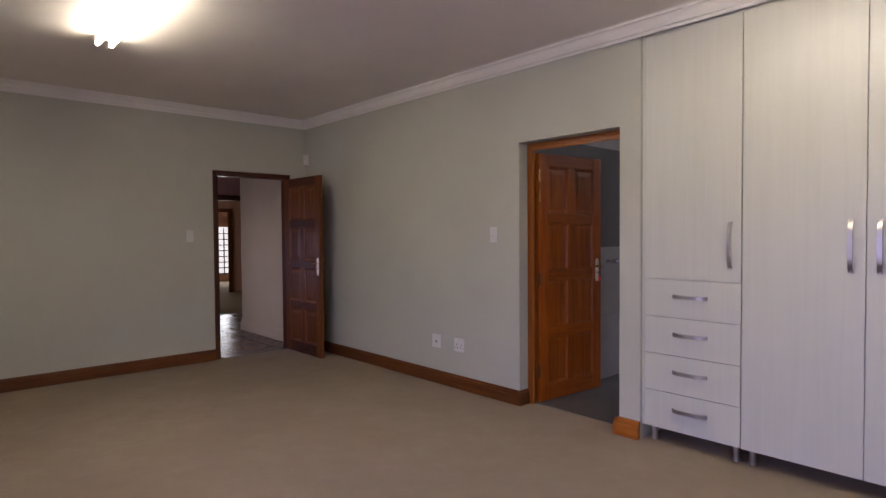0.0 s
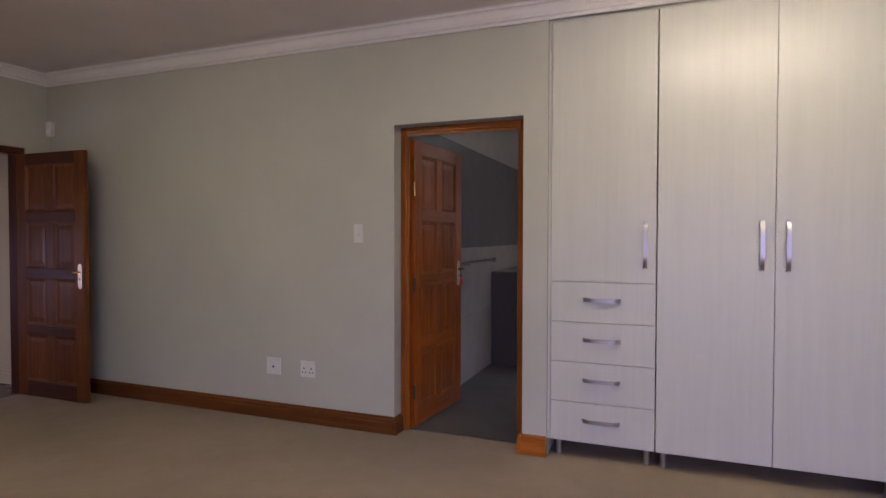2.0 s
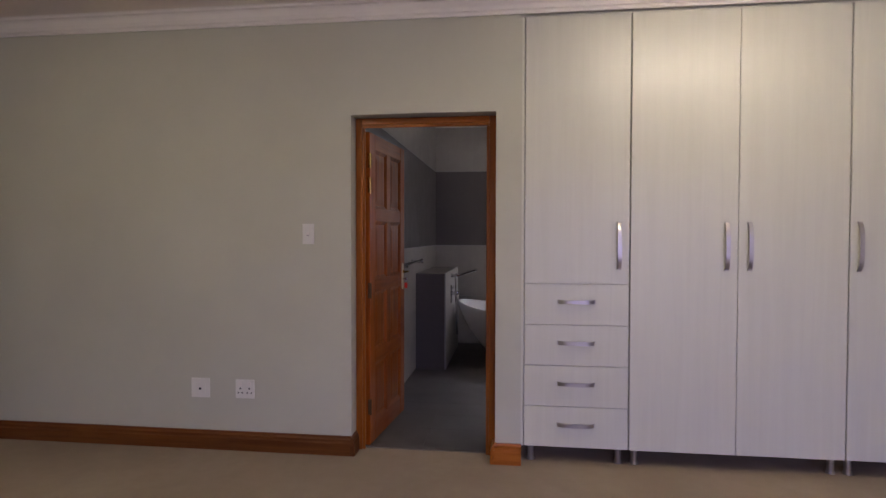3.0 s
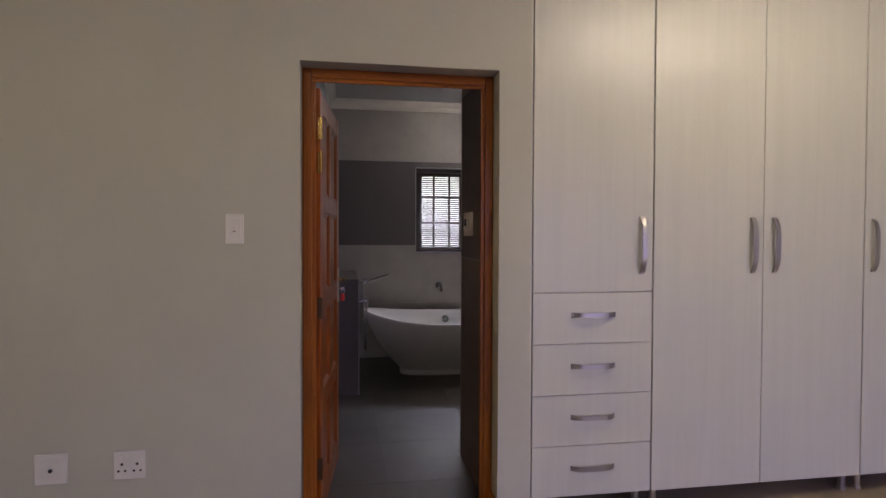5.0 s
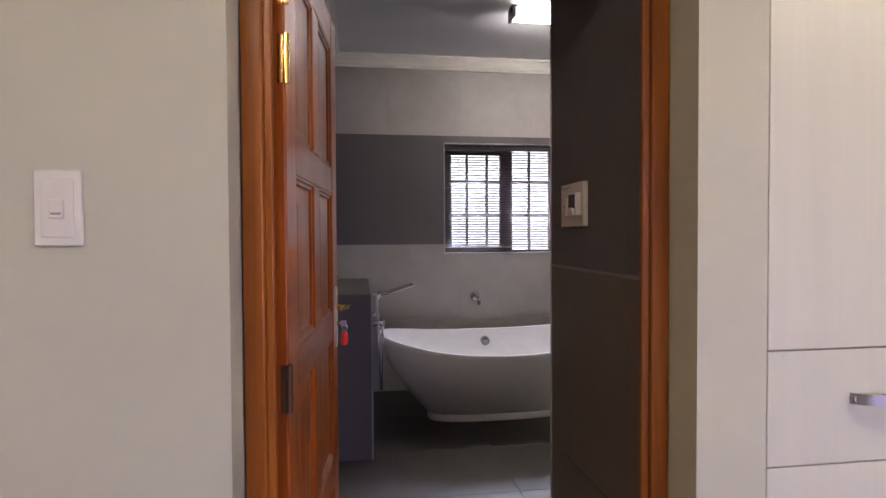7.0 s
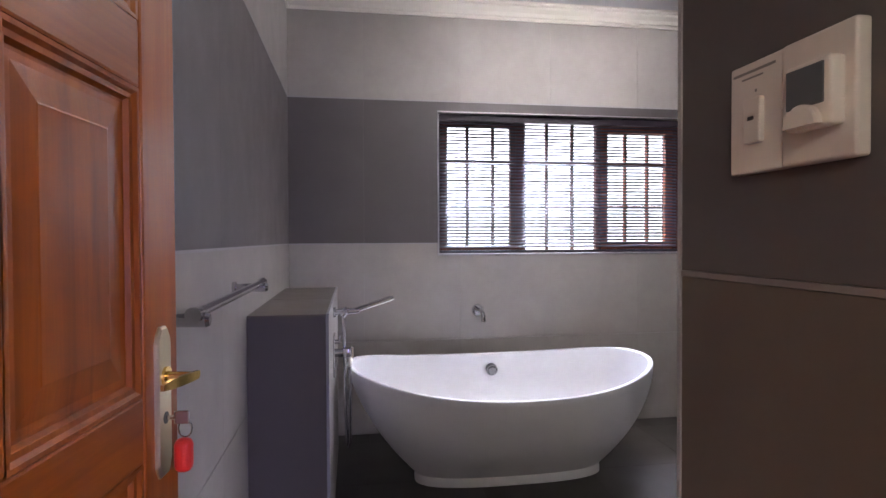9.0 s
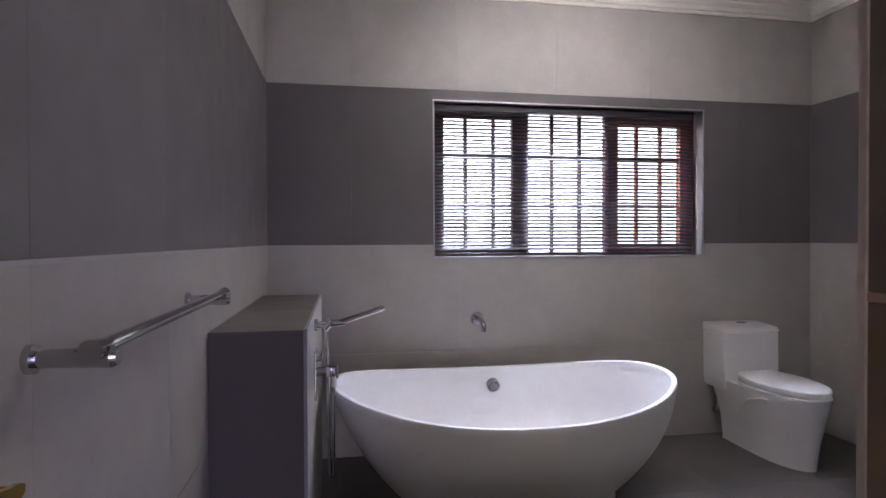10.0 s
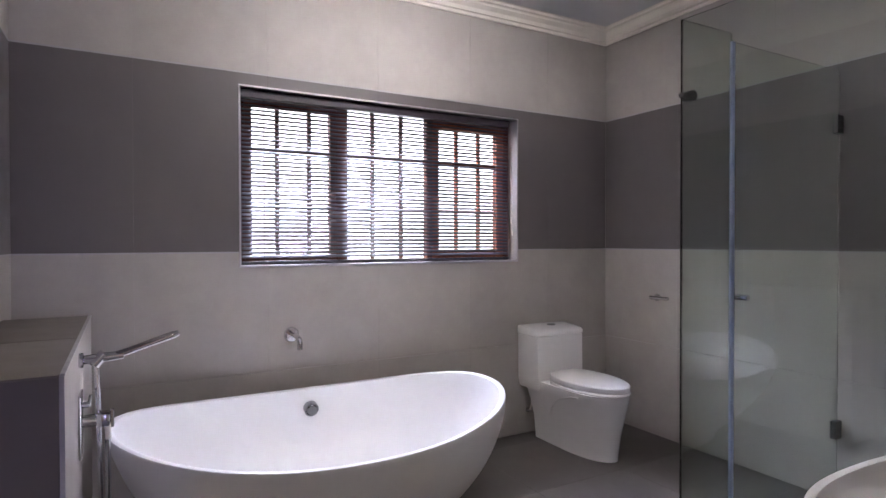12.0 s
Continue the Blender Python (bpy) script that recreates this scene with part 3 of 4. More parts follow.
rocker_switch(pose(-0.273, 0, 1.384))
rocker_switch(pose(XL, -1.40, 1.386, 0, 0, 90))
socket = wall_plate("aerial_socket", pose(-0.998, 0, 0.392), 0.125, 0.125, "white square aerial socket low on the wall", "socket")
part("insert", box(bmesh.new(), (-0.035, -0.011, -0.035), (0.035, -0.008, 0.035), 0.002), FITTING, socket)
part("jack", rod(bmesh.new(), (0, -0.006, -0.004), (0, -0.015, -0.004), 0.008), BLACK, socket)
socket = wall_plate("power_socket", pose(-0.697, 0, 0.393), 0.125, 0.120, "white double power socket low on the wall", "socket")
for x in (-0.03, 0.03):
    part("switch_key", box(bmesh.new(), (x - 0.011, -0.014, 0.022), (x + 0.011, -0.008, 0.046), 0.002), PLASTIC, socket)
    for dx, dz, r in ((0, 0.004, 0.006), (-0.013, -0.024, 0.005), (0.013, -0.024, 0.005)):
        part("pin_hole", rod(bmesh.new(), (x + dx, -0.006, dz), (x + dx, -0.0105, dz), r, seg=12), BLACK, socket)
sensor = thing("motion_detector", pose(-3.38, 0, 2.312, 0, 0, 0), "small white alarm detector high in the corner", "detector")
part("casing", box(bmesh.new(), (-0.032, -0.045, -0.065), (0.032, 0, 0.06), 0.008, 3), PLASTIC, sensor)
part("lens", box(bmesh.new(), (-0.022, -0.049, -0.05), (0.022, -0.043, 0.0), 0.003), CORNICE, sensor)


def tube_lamp(name, m, length, label, mat, r=0.014):
    ob = thing(name, m, label, "lamp")
    part("batten", box(bmesh.new(), (0.05, -0.028, -0.045), (length - 0.05, 0.028, 0), 0.006), PLASTIC, ob, "white steel batten")
    for y in (-0.042, 0.042):
        part("tube", rod(bmesh.new(), (0.012, y, -0.062), (length - 0.012, y, -0.062), r), mat, ob, "glowing fluorescent tube", True)
        for x in (0.0, length - 0.016):
            part("tube_holder", box(bmesh.new(), (x, y - 0.016, -0.078), (x + 0.016, y + 0.016, 0), 0.003), PLASTIC, ob)
    return ob


tube_lamp("ceiling_lamp", pose(-1.57, -2.58, CZ), 1.25, "white ceiling batten with two lit fluorescent tubes", TUBE)
tube_lamp("ceiling_lamp", pose(1.62, -1.25, CZ), 1.25, "white ceiling batten with two lit fluorescent tubes", TUBE)

# garden door behind the camera
garden = thing("window_3", pose(1.0, BACK - 0.15, 0), "wide glazed garden door in a dark wooden frame", "glazed door", kind="structure")
for a, b, ax in (((0, 0.03, 0), (0.09, 0.12, 2.15), "z"), ((3.11, 0.03, 0), (3.2, 0.12, 2.15), "z"), ((0.09, 0.03, 2.05), (3.11, 0.12, 2.15), "x"), ((1.55, 0.03, 0), (1.65, 0.12, 2.05), "z"), ((0.09, 0.03, 0), (3.11, 0.12, 0.12), "x")):
    part("frame", box(bmesh.new(), a, b, 0.005), WINWOOD[ax], garden)

# ---- bathroom: window ----
WY = BY + 0.10
win = thing("window_1", pose(WX0, WY, WZ0), "three-light dark wooden window with glazing bars", "window", kind="structure")
WW, WH = WX1 - WX0, WZ1 - WZ0
for a, b, ax in (((0.0, 0, 0), (0.05, 0.07, WH), "z"), ((WW - 0.05, 0, 0), (WW, 0.07, WH), "z"), ((0.05, 0, 0), (WW - 0.05, 0.07, 0.030), "x"), ((0.05, 0, WH - 0.02), (WW - 0.05, 0.07, WH), "x"),
                 ((0.565, 0, 0.030), (0.625, 0.07, WH - 0.02), "z"), ((1.172, 0, 0.030), (1.200, 0.07, WH - 0.02), "z")):
    part("window_frame", box(bmesh.new(), a, b, 0.004), WINWOOD[ax], win)
for x0, x1, z0, z1, g, top, bars in ((0.050, 0.565, 0.030, WH - 0.02, 0.036, 0.060, (0.228, 0.410)), (0.625, 1.172, 0.022, WH - 0.012, 0.010, 0.016, (0.802, 0.992)), (1.200, WW - 0.050, 0.030, WH - 0.02, 0.052, 0.075, (1.394, 1.565))):
    # right casement gets the wood with sunlight in its colour
    m = WINWOOD if g < 0.04 else LITREDWOOD
    s = part("casement", boxes(((x0, 0.008, z0), (x0 + g, 0.055, z1)), ((x1 - g, 0.008, z0), (x1, 0.055, z1)), ((x0 + g, 0.008, z0), (x1 - g, 0.055, z0 + g)), ((x0 + g, 0.008, z1 - top), (x1 - g, 0.055, z1))), m["z"], win)
    for x in bars:
        part("glazing_bar", box(bmesh.new(), (x - 0.011, 0.02, z0 + g), (x + 0.011, 0.05, z1 - top), 0.003), m["z"], s)
    for z in (1.504 - WZ0, 1.812 - WZ0):
        part("glazing_bar", box(bmesh.new(), (x0 + g, 0.019, z - 0.011), (x1 - g, 0.049, z + 0.011), 0.003), m["x"], s)
    part("pane", box(bmesh.new(), (x0 + g, 0.033, z0 + g), (x1 - g, 0.037, z1 - top)), PANE, s).visible_shadow = False

# polished trim lining the window reveal
bm = bmesh.new()
for a, b in (((WX0, BY - 0.006, WZ0), (WX0 + 0.010, WY, WZ1)), ((WX1 - 0.010, BY - 0.006, WZ0), (WX1, WY, WZ1)), ((WX0 + 0.01, BY - 0.006, WZ0), (WX1 - 0.01, WY, WZ0 + 0.010)), ((WX0 + 0.01, BY - 0.006, WZ1 - 0.010), (WX1 - 0.01, WY, WZ1))):
    box(bm, a, b, 0.002, 1)
setting("trim_window_reveal", bm, REVEAL, "polished metal trim around the window reveal", "trim")

blind = thing("venetian_blind", pose(WX0 + 0.014, WY - 0.052, WZ1 - 0.012), "dark venetian blind lowered over the window, slats open", "blind")
BW = WW - 0.028 - 0.035
part("headrail", box(bmesh.new(), (0, -0.02, -0.045), (BW, 0.025, 0), 0.003), BLINDMAT, blind)
slat = None
NS = 38
for k in range(NS):
    m = pose(0, 0, -0.060 - k * 0.0225, 41 + 2 * math.sin(k * 2.3), 0, 0)
    if slat is None:
        bm = rings(bmesh.new(), [[(x, y, 0.0022 * (1 - (y / 0.0125) ** 2) + t) for y, t in ((-0.0125, 0), (-0.006, 0), (0, 0), (0.006, 0), (0.0125, 0), (0.006, -0.0006), (0, -0.0006), (-0.006, -0.0006))] for x in (0.002, BW - 0.002)])
        slat = part("slat", bm, BLINDMAT, blind, m=m)
    else:
        ob = new("slat", slat.data)
        ob.parent, ob.matrix_basis = blind, m
part("bottom_rail", box(bmesh.new(), (0, -0.012, -0.934), (BW, 0.012, -0.916), 0.003), BLINDMAT, blind)
for x in (0.12, 0.60, 1.14, BW - 0.12):
    part("ladder_cord", box(bmesh.new(), (x, -0.0135, -0.92), (x + 0.004, -0.0125, -0.04)), BLINDMAT, blind)
for x, z in ((BW + 0.008, -0.66), (BW + 0.018, -0.74)):
    bm = sweep(bmesh.new(), [(x - 0.01, -0.02, -0.03), (x - 0.004, -0.024, -0.3), (x, -0.022, z)], 0.0016, 6)
    rod(bm, (x, -0.022, z - 0.03), (x, -0.022, z), 0.006, 0.003, 10)
    part("pull_cord", bm, PLASTIC, blind, "pale pull cord", True)

# outside: planes that glow in place of the bright outdoors, and ground
n = Nodes("glowing_garden_backdrop")
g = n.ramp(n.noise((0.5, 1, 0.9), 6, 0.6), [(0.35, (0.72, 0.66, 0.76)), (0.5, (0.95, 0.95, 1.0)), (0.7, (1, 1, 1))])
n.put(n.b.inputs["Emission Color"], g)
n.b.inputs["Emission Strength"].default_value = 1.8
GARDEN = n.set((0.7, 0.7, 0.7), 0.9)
YARD = glow("glowing_yard_backdrop", (1.0, 0.97, 1.0), 0.9)
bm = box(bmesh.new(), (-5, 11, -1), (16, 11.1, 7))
setting("backdrop", bm, GARDEN, "glowing backdrop for the bright outdoors beyond the window", "backdrop")
setting("backdrop_far_room", box(bmesh.new(), (-16.1, 0, -1), (-16, 7, 4)), YARD, "glowing backdrop for the bright outdoors beyond the far window", "backdrop")
setting("ground", boxes(((-60, -60, -0.3), (60, 60, -0.12))), plaster("dry_ground", (0.28, 0.25, 0.18)), "dry ground around the house", "ground")

# ---- bathroom: half-height tiled wall with the shower mixer ----
pony = tagged(part("half_wall", boxes(((0.0, 2.360, 0), (0.302, 3.635, 0.978))), GROUT), "half-height tiled wall with a shower mixer on its side", "half wall", kind="structure")
for z0, z1 in ((0.0, 0.984),):
    part("tile", box(bmesh.new(), (0.001, 2.352, z0), (0.298, 2.360, z1), 0.001, 1), PONY_TILE, pony)
    for y0, y1 in ((2.356, 2.965), (2.968, 3.635)):
        # lighter tile here: the reflections on this side are put into its colour
        part("tile", box(bmesh.new(), (0.302, y0, z0), (0.310, y1, z1), 0.001, 1), LIGHT_TILE, pony)
for y0, y1 in ((2.354, 2.965), (2.968, 3.635)):
    part("tile", box(bmesh.new(), (0.001, y0, 0.979), (0.300, y1, 0.988), 0.001, 1), PONY_TILE, pony)
part("edge_trim", boxes(((0.299, 2.350, 0), (0.310, 2.3545, 0.986)), ((0.3005, 2.3545, 0.984), (0.3115, 3.635, 0.9905))), TRIMGREY, pony, "grey corner trim")

mixer = thing("shower_mixer", pose(0.310, 2.85, 0.74), "chrome shower mixer with hand shower on the half wall", "shower mixer")
part("wall_plate", box(bmesh.new(), (0, -0.055, -0.11), (0.008, 0.055, 0.09), 0.004, 3), CHROME, mixer)
bm = rod(bmesh.new(), (0.006, -0.01, 0), (0.05, -0.01, 0), 0.020)
box(bm, (0.046, -0.034, -0.020), (0.085, 0.014, 0.022), 0.006)
part("valve_body", bm, CHROME, mixer, "", True)
part("lever", box(bmesh.new(), (0.083, -0.014, -0.030), (0.096, -0.002, 0.030), 0.004), CHROME, mixer)
bm = rod(bmesh.new(), (0.0, -0.02, 0.055), (0.028, -0.02, 0.055), 0.010)
rod(bm, (0.026, -0.02, 0.05), (0.032, -0.02, 0.085), 0.004)
part("diverter", bm, CHROME, mixer, "", True)
bm = rod(bmesh.new(), (0, 0, 0.192), (0.012, 0, 0.192), 0.024)
rod(bm, (0.010, 0, 0.192), (0.055, 0, 0.194), 0.014, 0.016)
rod(bm, (0.040, 0, 0.176), (0.070, 0, 0.210), 0.019, 0.017)
rod(bm, (0.060, 0, 0.196), (0.125, -0.004, 0.200), 0.0155, 0.013)
part("holder", bm, CHROME, mixer, "", True)
bm = rod(bmesh.new(), (0.030, 0.0, 0.184), (0.12, -0.004, 0.205), 0.010, 0.012)
rod(bm, (0.115, -0.004, 0.204), (0.272, -0.01, 0.254), 0.0115, 0.0125)
rod(bm, (0.272, -0.01, 0.254), (0.288, -0.0105, 0.259), 0.0125, 0.009)
part("hand_shower", bm, CHROME, mixer, "slim chrome hand shower", True)
part("hose", sweep(bmesh.new(), [(0.048, 0.0, 0.18), (0.052, 0.002, 0.05), (0.055, 0.012, -0.15), (0.058, 0.022, -0.36), (0.062, 0.03, -0.45), (0.068, 0.034, -0.47), (0.075, 0.026, -0.44), (0.078, 0.004, -0.20), (0.077, -0.01, -0.04)], 0.0080, 10), CHROME, mixer, "chrome shower hose", True)
bm = rod(bmesh.new(), (0.077, -0.01, -0.015), (0.080, -0.012, -0.065), 0.009)
# chrome outlet in white: its bright shine is put into the colour
part("hose_outlet", bm, PLASTIC, mixer, "", True)

# ---- bathroom: bath ----


def oval(cx, cy, a, b, z, p=2.15, n=72):
    out = []
    for k in range(n):
        t = 2 * math.pi * k / n
        c, s = math.cos(t), math.sin(t)
        x, y = math.copysign(abs(c) ** (2 / p), c), math.copysign(abs(s) ** (2 / p), s)
        out.append((cx + a * x, cy + b * y, z(c) if callable(z) else z))
    return out


TUBX, TUBY, TA, TB = 1.194, 3.085, 0.822, 0.560


def rim(c):
    return 0.555 + 0.085 * abs(c) ** 2.2


def bath():
    ob = thing("bathtub", pose(TUBX, TUBY, 0), "white freestanding oval bathtub with raised ends", "bathtub")
    loops = [oval(0.04, 0.0, 0.500, 0.152, 0.0, 2.7), oval(0.04, 0, 0.512, 0.162, 0.006, 2.7), oval(0.04, 0, 0.513, 0.163, 0.03, 2.7), oval(0.04, 0, 0.508, 0.160, 0.052, 2.65)]
    for k in range(1, 23):
        u = k / 22
        f = 0.28 * u + 0.72 * (1 - (1 - u) ** 1.9)
        loops.append(oval(0.04 * (1 - u), 0, 0.508 + (TA - 0.508) * f, 0.160 + (TB - 0.160) * f, lambda c, u=u: 0.052 + (rim(c) - 0.010 - 0.052) * u, 2.65 - 0.5 * u))
    for inset, dz in ((0.002, -0.002), (0.008, 0.0), (0.018, -0.001), (0.026, -0.006)):
        loops.append(oval(0, 0, TA - inset, TB - inset, lambda c, dz=dz: rim(c) + dz))
    for k in range(1, 13):
        u = k / 12
        f = u ** 1.7
        loops.append(oval(0.03 * u, 0, TA - 0.026 - 0.27 * f, TB - 0.026 - 0.30 * f, lambda c, u=u: rim(c) - 0.006 - (rim(c) - 0.15) * (u ** 0.8)))
    loops.append(oval(0.03, 0, 0.30, 0.12, 0.142))
    bm = rings(bmesh.new(), loops)
    part("tub", bm, ACRYLIC, ob, "", True)
    y = TB - 0.026 - 0.30 * 0.28 ** 1.7
    bm = rod(bmesh.new(), (0.07, y + 0.010, 0.462), (0.07, y - 0.020, 0.455), 0.036, seg=32)
    rod(bm, (0.07, y - 0.018, 0.4555), (0.07, y - 0.028, 0.453), 0.030, 0.024, 32)
    part("overflow_cap", bm, CAP, ob, "round chrome overflow cap", True)
    part("drain", rod(bmesh.new(), (0.03, 0, 0.140), (0.03, 0, 0.147), 0.03, seg=24), CHROME, ob, "", True)


bath()

spout = thing("bath_spout", pose(1.235, BY, 0.80), "chrome wall-mounted bath spout over the tub", "tap")
bm = rod(bmesh.new(), (0, 0, 0), (0, -0.010, 0), 0.042, 0.036, 32)
part("rose", bm, CHROME, spout, "", True)
bm = sweep(bmesh.new(), [(0, -0.008, 0), (0, -0.06, 0.004), (0, -0.12, 0.004), (0, -0.155, -0.002), (0, -0.172, -0.02), (0, -0.176, -0.055)], 0.0145, 16)
part("spout_pipe", bm, CHROME, spout, "", True)

# ---- bathroom: toilet ----


def toilet():
    ob = thing("toilet", pose(2.965, BY, 0), "white one-piece toilet with closed lid", "toilet")
    bm = bmesh.new()
    # skirted bowl: long sections from the floor up to the rim
    loops = []
    for z, half, back, tip in ((0.0, 0.125, -0.095, -0.662), (0.03, 0.124, -0.092, -0.664), (0.15, 0.132, -0.085, -0.682), (0.26, 0.155, -0.075, -0.706), (0.34, 0.174, -0.060, -0.722), (0.385, 0.180, -0.04, -0.730), (0.40, 0.180, -0.03, -0.730)):
        ring, n = [], 24
        for k in range(n + 1):
            a = math.pi * k / n
            ring.append((half * math.cos(a), tip - 0.025 + 0.30 - 0.30 * math.sin(a) ** 0.9, z))
        ring += [(-half, back - 0.12, z), (-half * 0.98, back, z), (half * 0.98, back, z), (half, back - 0.12, z)]
        loops.append(ring)
    rings(bm, loops)
    part("bowl", bm, PORCELAIN, ob, "", True)
    bm = bmesh.new()
    loops = []
    for z, w, d in ((0.335, 0.185, 0.20), (0.36, 0.195, 0.21), (0.40, 0.200, 0.215), (0.66, 0.203, 0.208), (0.685, 0.203, 0.207), (0.688, 0.199, 0.203)):
        loops.append([(-w, -0.008, z), (w, -0.008, z), (w, -d + 0.03, z), (w - 0.012, -d + 0.008, z), (w - 0.04, -d, z), (-w + 0.04, -d, z), (-w + 0.012, -d + 0.008, z), (-w, -d + 0.03, z)])
    rings(bm, loops)
    part("cistern", bm, PORCELAIN, ob, "", True)
    bm = bmesh.new()
    loops = []
    for z, g in ((0.688, -0.008), (0.692, -0.008), (0.6925, 0.003), (0.735, 0.003), (0.745, -0.003), (0.753, -0.03), (0.758, -0.08)):
        w, d = 0.203 + g, 0.208 + g
        loops.append([(-w, -0.006 - max(0, -g), z), (w, -0.006 - max(0, -g), z), (w, -d + 0.03, z), (w - 0.012, -d + 0.008, z), (w - 0.04, -d, z), (-w + 0.04, -d, z), (-w + 0.012, -d + 0.008, z), (-w, -d + 0.03, z)])
    loops = [[(x, y, z - (0.125 * -y if z > 0.72 else 0)) for x, y, z in ring] for ring in loops]
    rings(bm, loops)
    part("cistern_lid", bm, PORCELAIN, ob, "", True)
    part("flush_button", rings(bmesh.new(), [oval(0, 0, 0.034, 0.021, z) for z in (-0.004, 0.003)]), DARKMETAL, ob, "dark oval flush button", m=pose(0, -0.107, 0.7445, 7))
    for name, z0, z1, g in (("seat", 0.402, 0.418, 0.006), ("lid", 0.420, 0.458, 0.002)):
        bm = bmesh.new()
        loops = []
        for z, e in ((z0, -0.003), (z0 + 0.003, 0), (z1 - 0.010, 0), (z1 - 0.003, -0.006), (z1, -0.03)):
            h, ring = 0.178 + g + e, []
            for k in range(33):
                a = math.pi * k / 32
                ring.append((h * math.cos(a), -0.425 - (0.335 + g + e) * math.sin(a) ** 0.92, z))
            ring += [(-h * 0.93, -0.300, z), (-h * 0.72, -0.255 - e, z), (h * 0.72, -0.255 - e, z), (h * 0.93, -0.300, z)]
            loops.append(ring)
        rings(bm, loops)
        part(name, bm, PORCELAIN, ob, "", True)
    bm = sweep(bmesh.new(), [(-0.139, -0.262, 0.192), (-0.157, -0.305, 0.265), (-0.172, -0.385, 0.328), (-0.1785, -0.50, 0.366), (-0.176, -0.56, 0.373)], 0.0048, 8)
    part("moulded_crease", bm, PORCELAIN, ob, "", True)
    bm = sweep(bmesh.new(), [(-0.12, 0.0, 0.16), (-0.125, -0.04, 0.17), (-0.13, -0.06, 0.22), (-0.125, -0.06, 0.30), (-0.11, -0.05, 0.345)], 0.006, 8)
    part("water_hose", bm, PLASTIC, ob, "thin white water hose", True)
    bm = rod(bmesh.new(), (-0.12, 0, 0.16), (-0.12, -0.035, 0.16), 0.014)
    rod(bm, (-0.15, -0.03, 0.16), (-0.11, -0.03, 0.16), 0.009)
    part("stop_valve", bm, CHROME, ob, "", True)


toilet()

# ---- bathroom: rails and holders ----
rail = thing("towel_rail", pose(0, 1.30, 1.118), "chrome towel rail on the tiled wall", "towel rail")
for y in (0.0, 0.81):
    bm = rod(bmesh.new(), (0, y, 0), (0.010, y, 0), 0.021)
    rod(bm, (0.008, y, 0), (0.108, y, 0), 0.0125, 0.0155)
    rod(bm, (0.108, y, 0), (0.116, y, 0), 0.0155, 0.012)
    part("bracket", bm, CHROME, rail, "", True)
bm = rod(bmesh.new(), (0.088, 0.03, 0.012), (0.088, 0.80, 0.012), 0.0115)
rod(bm, (0.088, -0.022, 0.012), (0.088, 0.031, 0.012), 0.0165, 0.0115)
rod(bm, (0.088, 0.799, 0.012), (0.088, 0.87, 0.012), 0.0115, 0.0175)
part("bar", bm, CHROME, rail, "", True)

holder = thing("toilet_roll_holder", pose(BX, 3.34, 0.93), "small chrome toilet roll holder on the tiled wall", "roll holder")
bm = rod(bmesh.new(), (0, 0.03, 0), (-0.010, 0.03, 0), 0.024)
rod(bm, (-0.008, 0.03, 0), (-0.06, 0.03, 0), 0.011)
part("bracket", bm, CHROME, holder, "", True)
part("arm", rod(bmesh.new(), (-0.056, 0.045, 0.004), (-0.056, -0.10, 0.004), 0.0115), CHROME, holder, "", True)

# ---- bathroom: wall controller on the entry wall ----
ctrl = thing("wall_controller", pose(DX, 0.643, 1.426, 0, 0, -90), "cream switch plate with dial controller on dark tiles", "switch")
part("plate", box(bmesh.new(), (-0.095, -0.014, -0.067), (-0.004, 0, 0.067), 0.003, 3), PLASTIC, ctrl)
part("controller_plate", box(bmesh.new(), (-0.002, -0.018, -0.067), (0.095, 0, 0.067), 0.004, 3), PLASTIC, ctrl)
part("rocker", box(bmesh.new(), (-0.062, -0.021, -0.032), (-0.034, -0.012, 0.022), 0.002), PLASTIC, ctrl)
part("mark", box(bmesh.new(), (-0.053, -0.0218, -0.005), (-0.043, -0.0205, -0.0005)), BLACK, ctrl)
part("control_block", box(bmesh.new(), (0.022, -0.034, -0.034), (0.082, -0.015, 0.034), 0.004, 3), PLASTIC, ctrl)
part("display", box(bmesh.new(), (0.025, -0.0355, -0.012), (0.074, -0.033, 0.029), 0.001), SCREEN, ctrl, "grey display window")
arc = [(0.0495 + 0.023 * math.cos(a), -0.032 + 0.022 * math.sin(a)) for a in (math.pi * k / 20 for k in range(21))]
part("dial", rings(bmesh.new(), [[(0.0495 + (x - 0.0495) * k, y, -0.032 + (z + 0.032) * k) for x, z in arc] for y, k in ((-0.032, 1), (-0.040, 1), (-0.042, 0.9))]), PLASTIC, ctrl, "half-round dial")
part("mark", rod(bmesh.new(), (-0.048, -0.0135, 0.031), (-0.048, -0.0146, 0.031), 0.002, seg=10), INK, ctrl)
part("printed_line", box(bmesh.new(), (-0.088, -0.0148, 0.054), (-0.016, -0.0138, 0.057)), INK, ctrl)
part("printed_line", box(bmesh.new(), (-0.072, -0.0148, 0.047), (-0.036, -0.0138, 0.049)), INK, ctrl)

# ---- bathroom: ceiling lamp ----
lamp = tube_lamp("ceiling_lamp", pose(1.26, 2.70, BC), 1.0, "lit fluorescent lamp on the bathroom ceiling", BATHTUBE)
for e in (0.0, 0.984):
    part("end_bracket", boxes(((e - 0.012, -0.062, -0.012), (e + 0.028, 0.062, 0)), ((e - 0.012, -0.062, -0.084), (e + 0.004, 0.062, -0.012))), DARKMETAL, lamp, "dark metal end bracket")

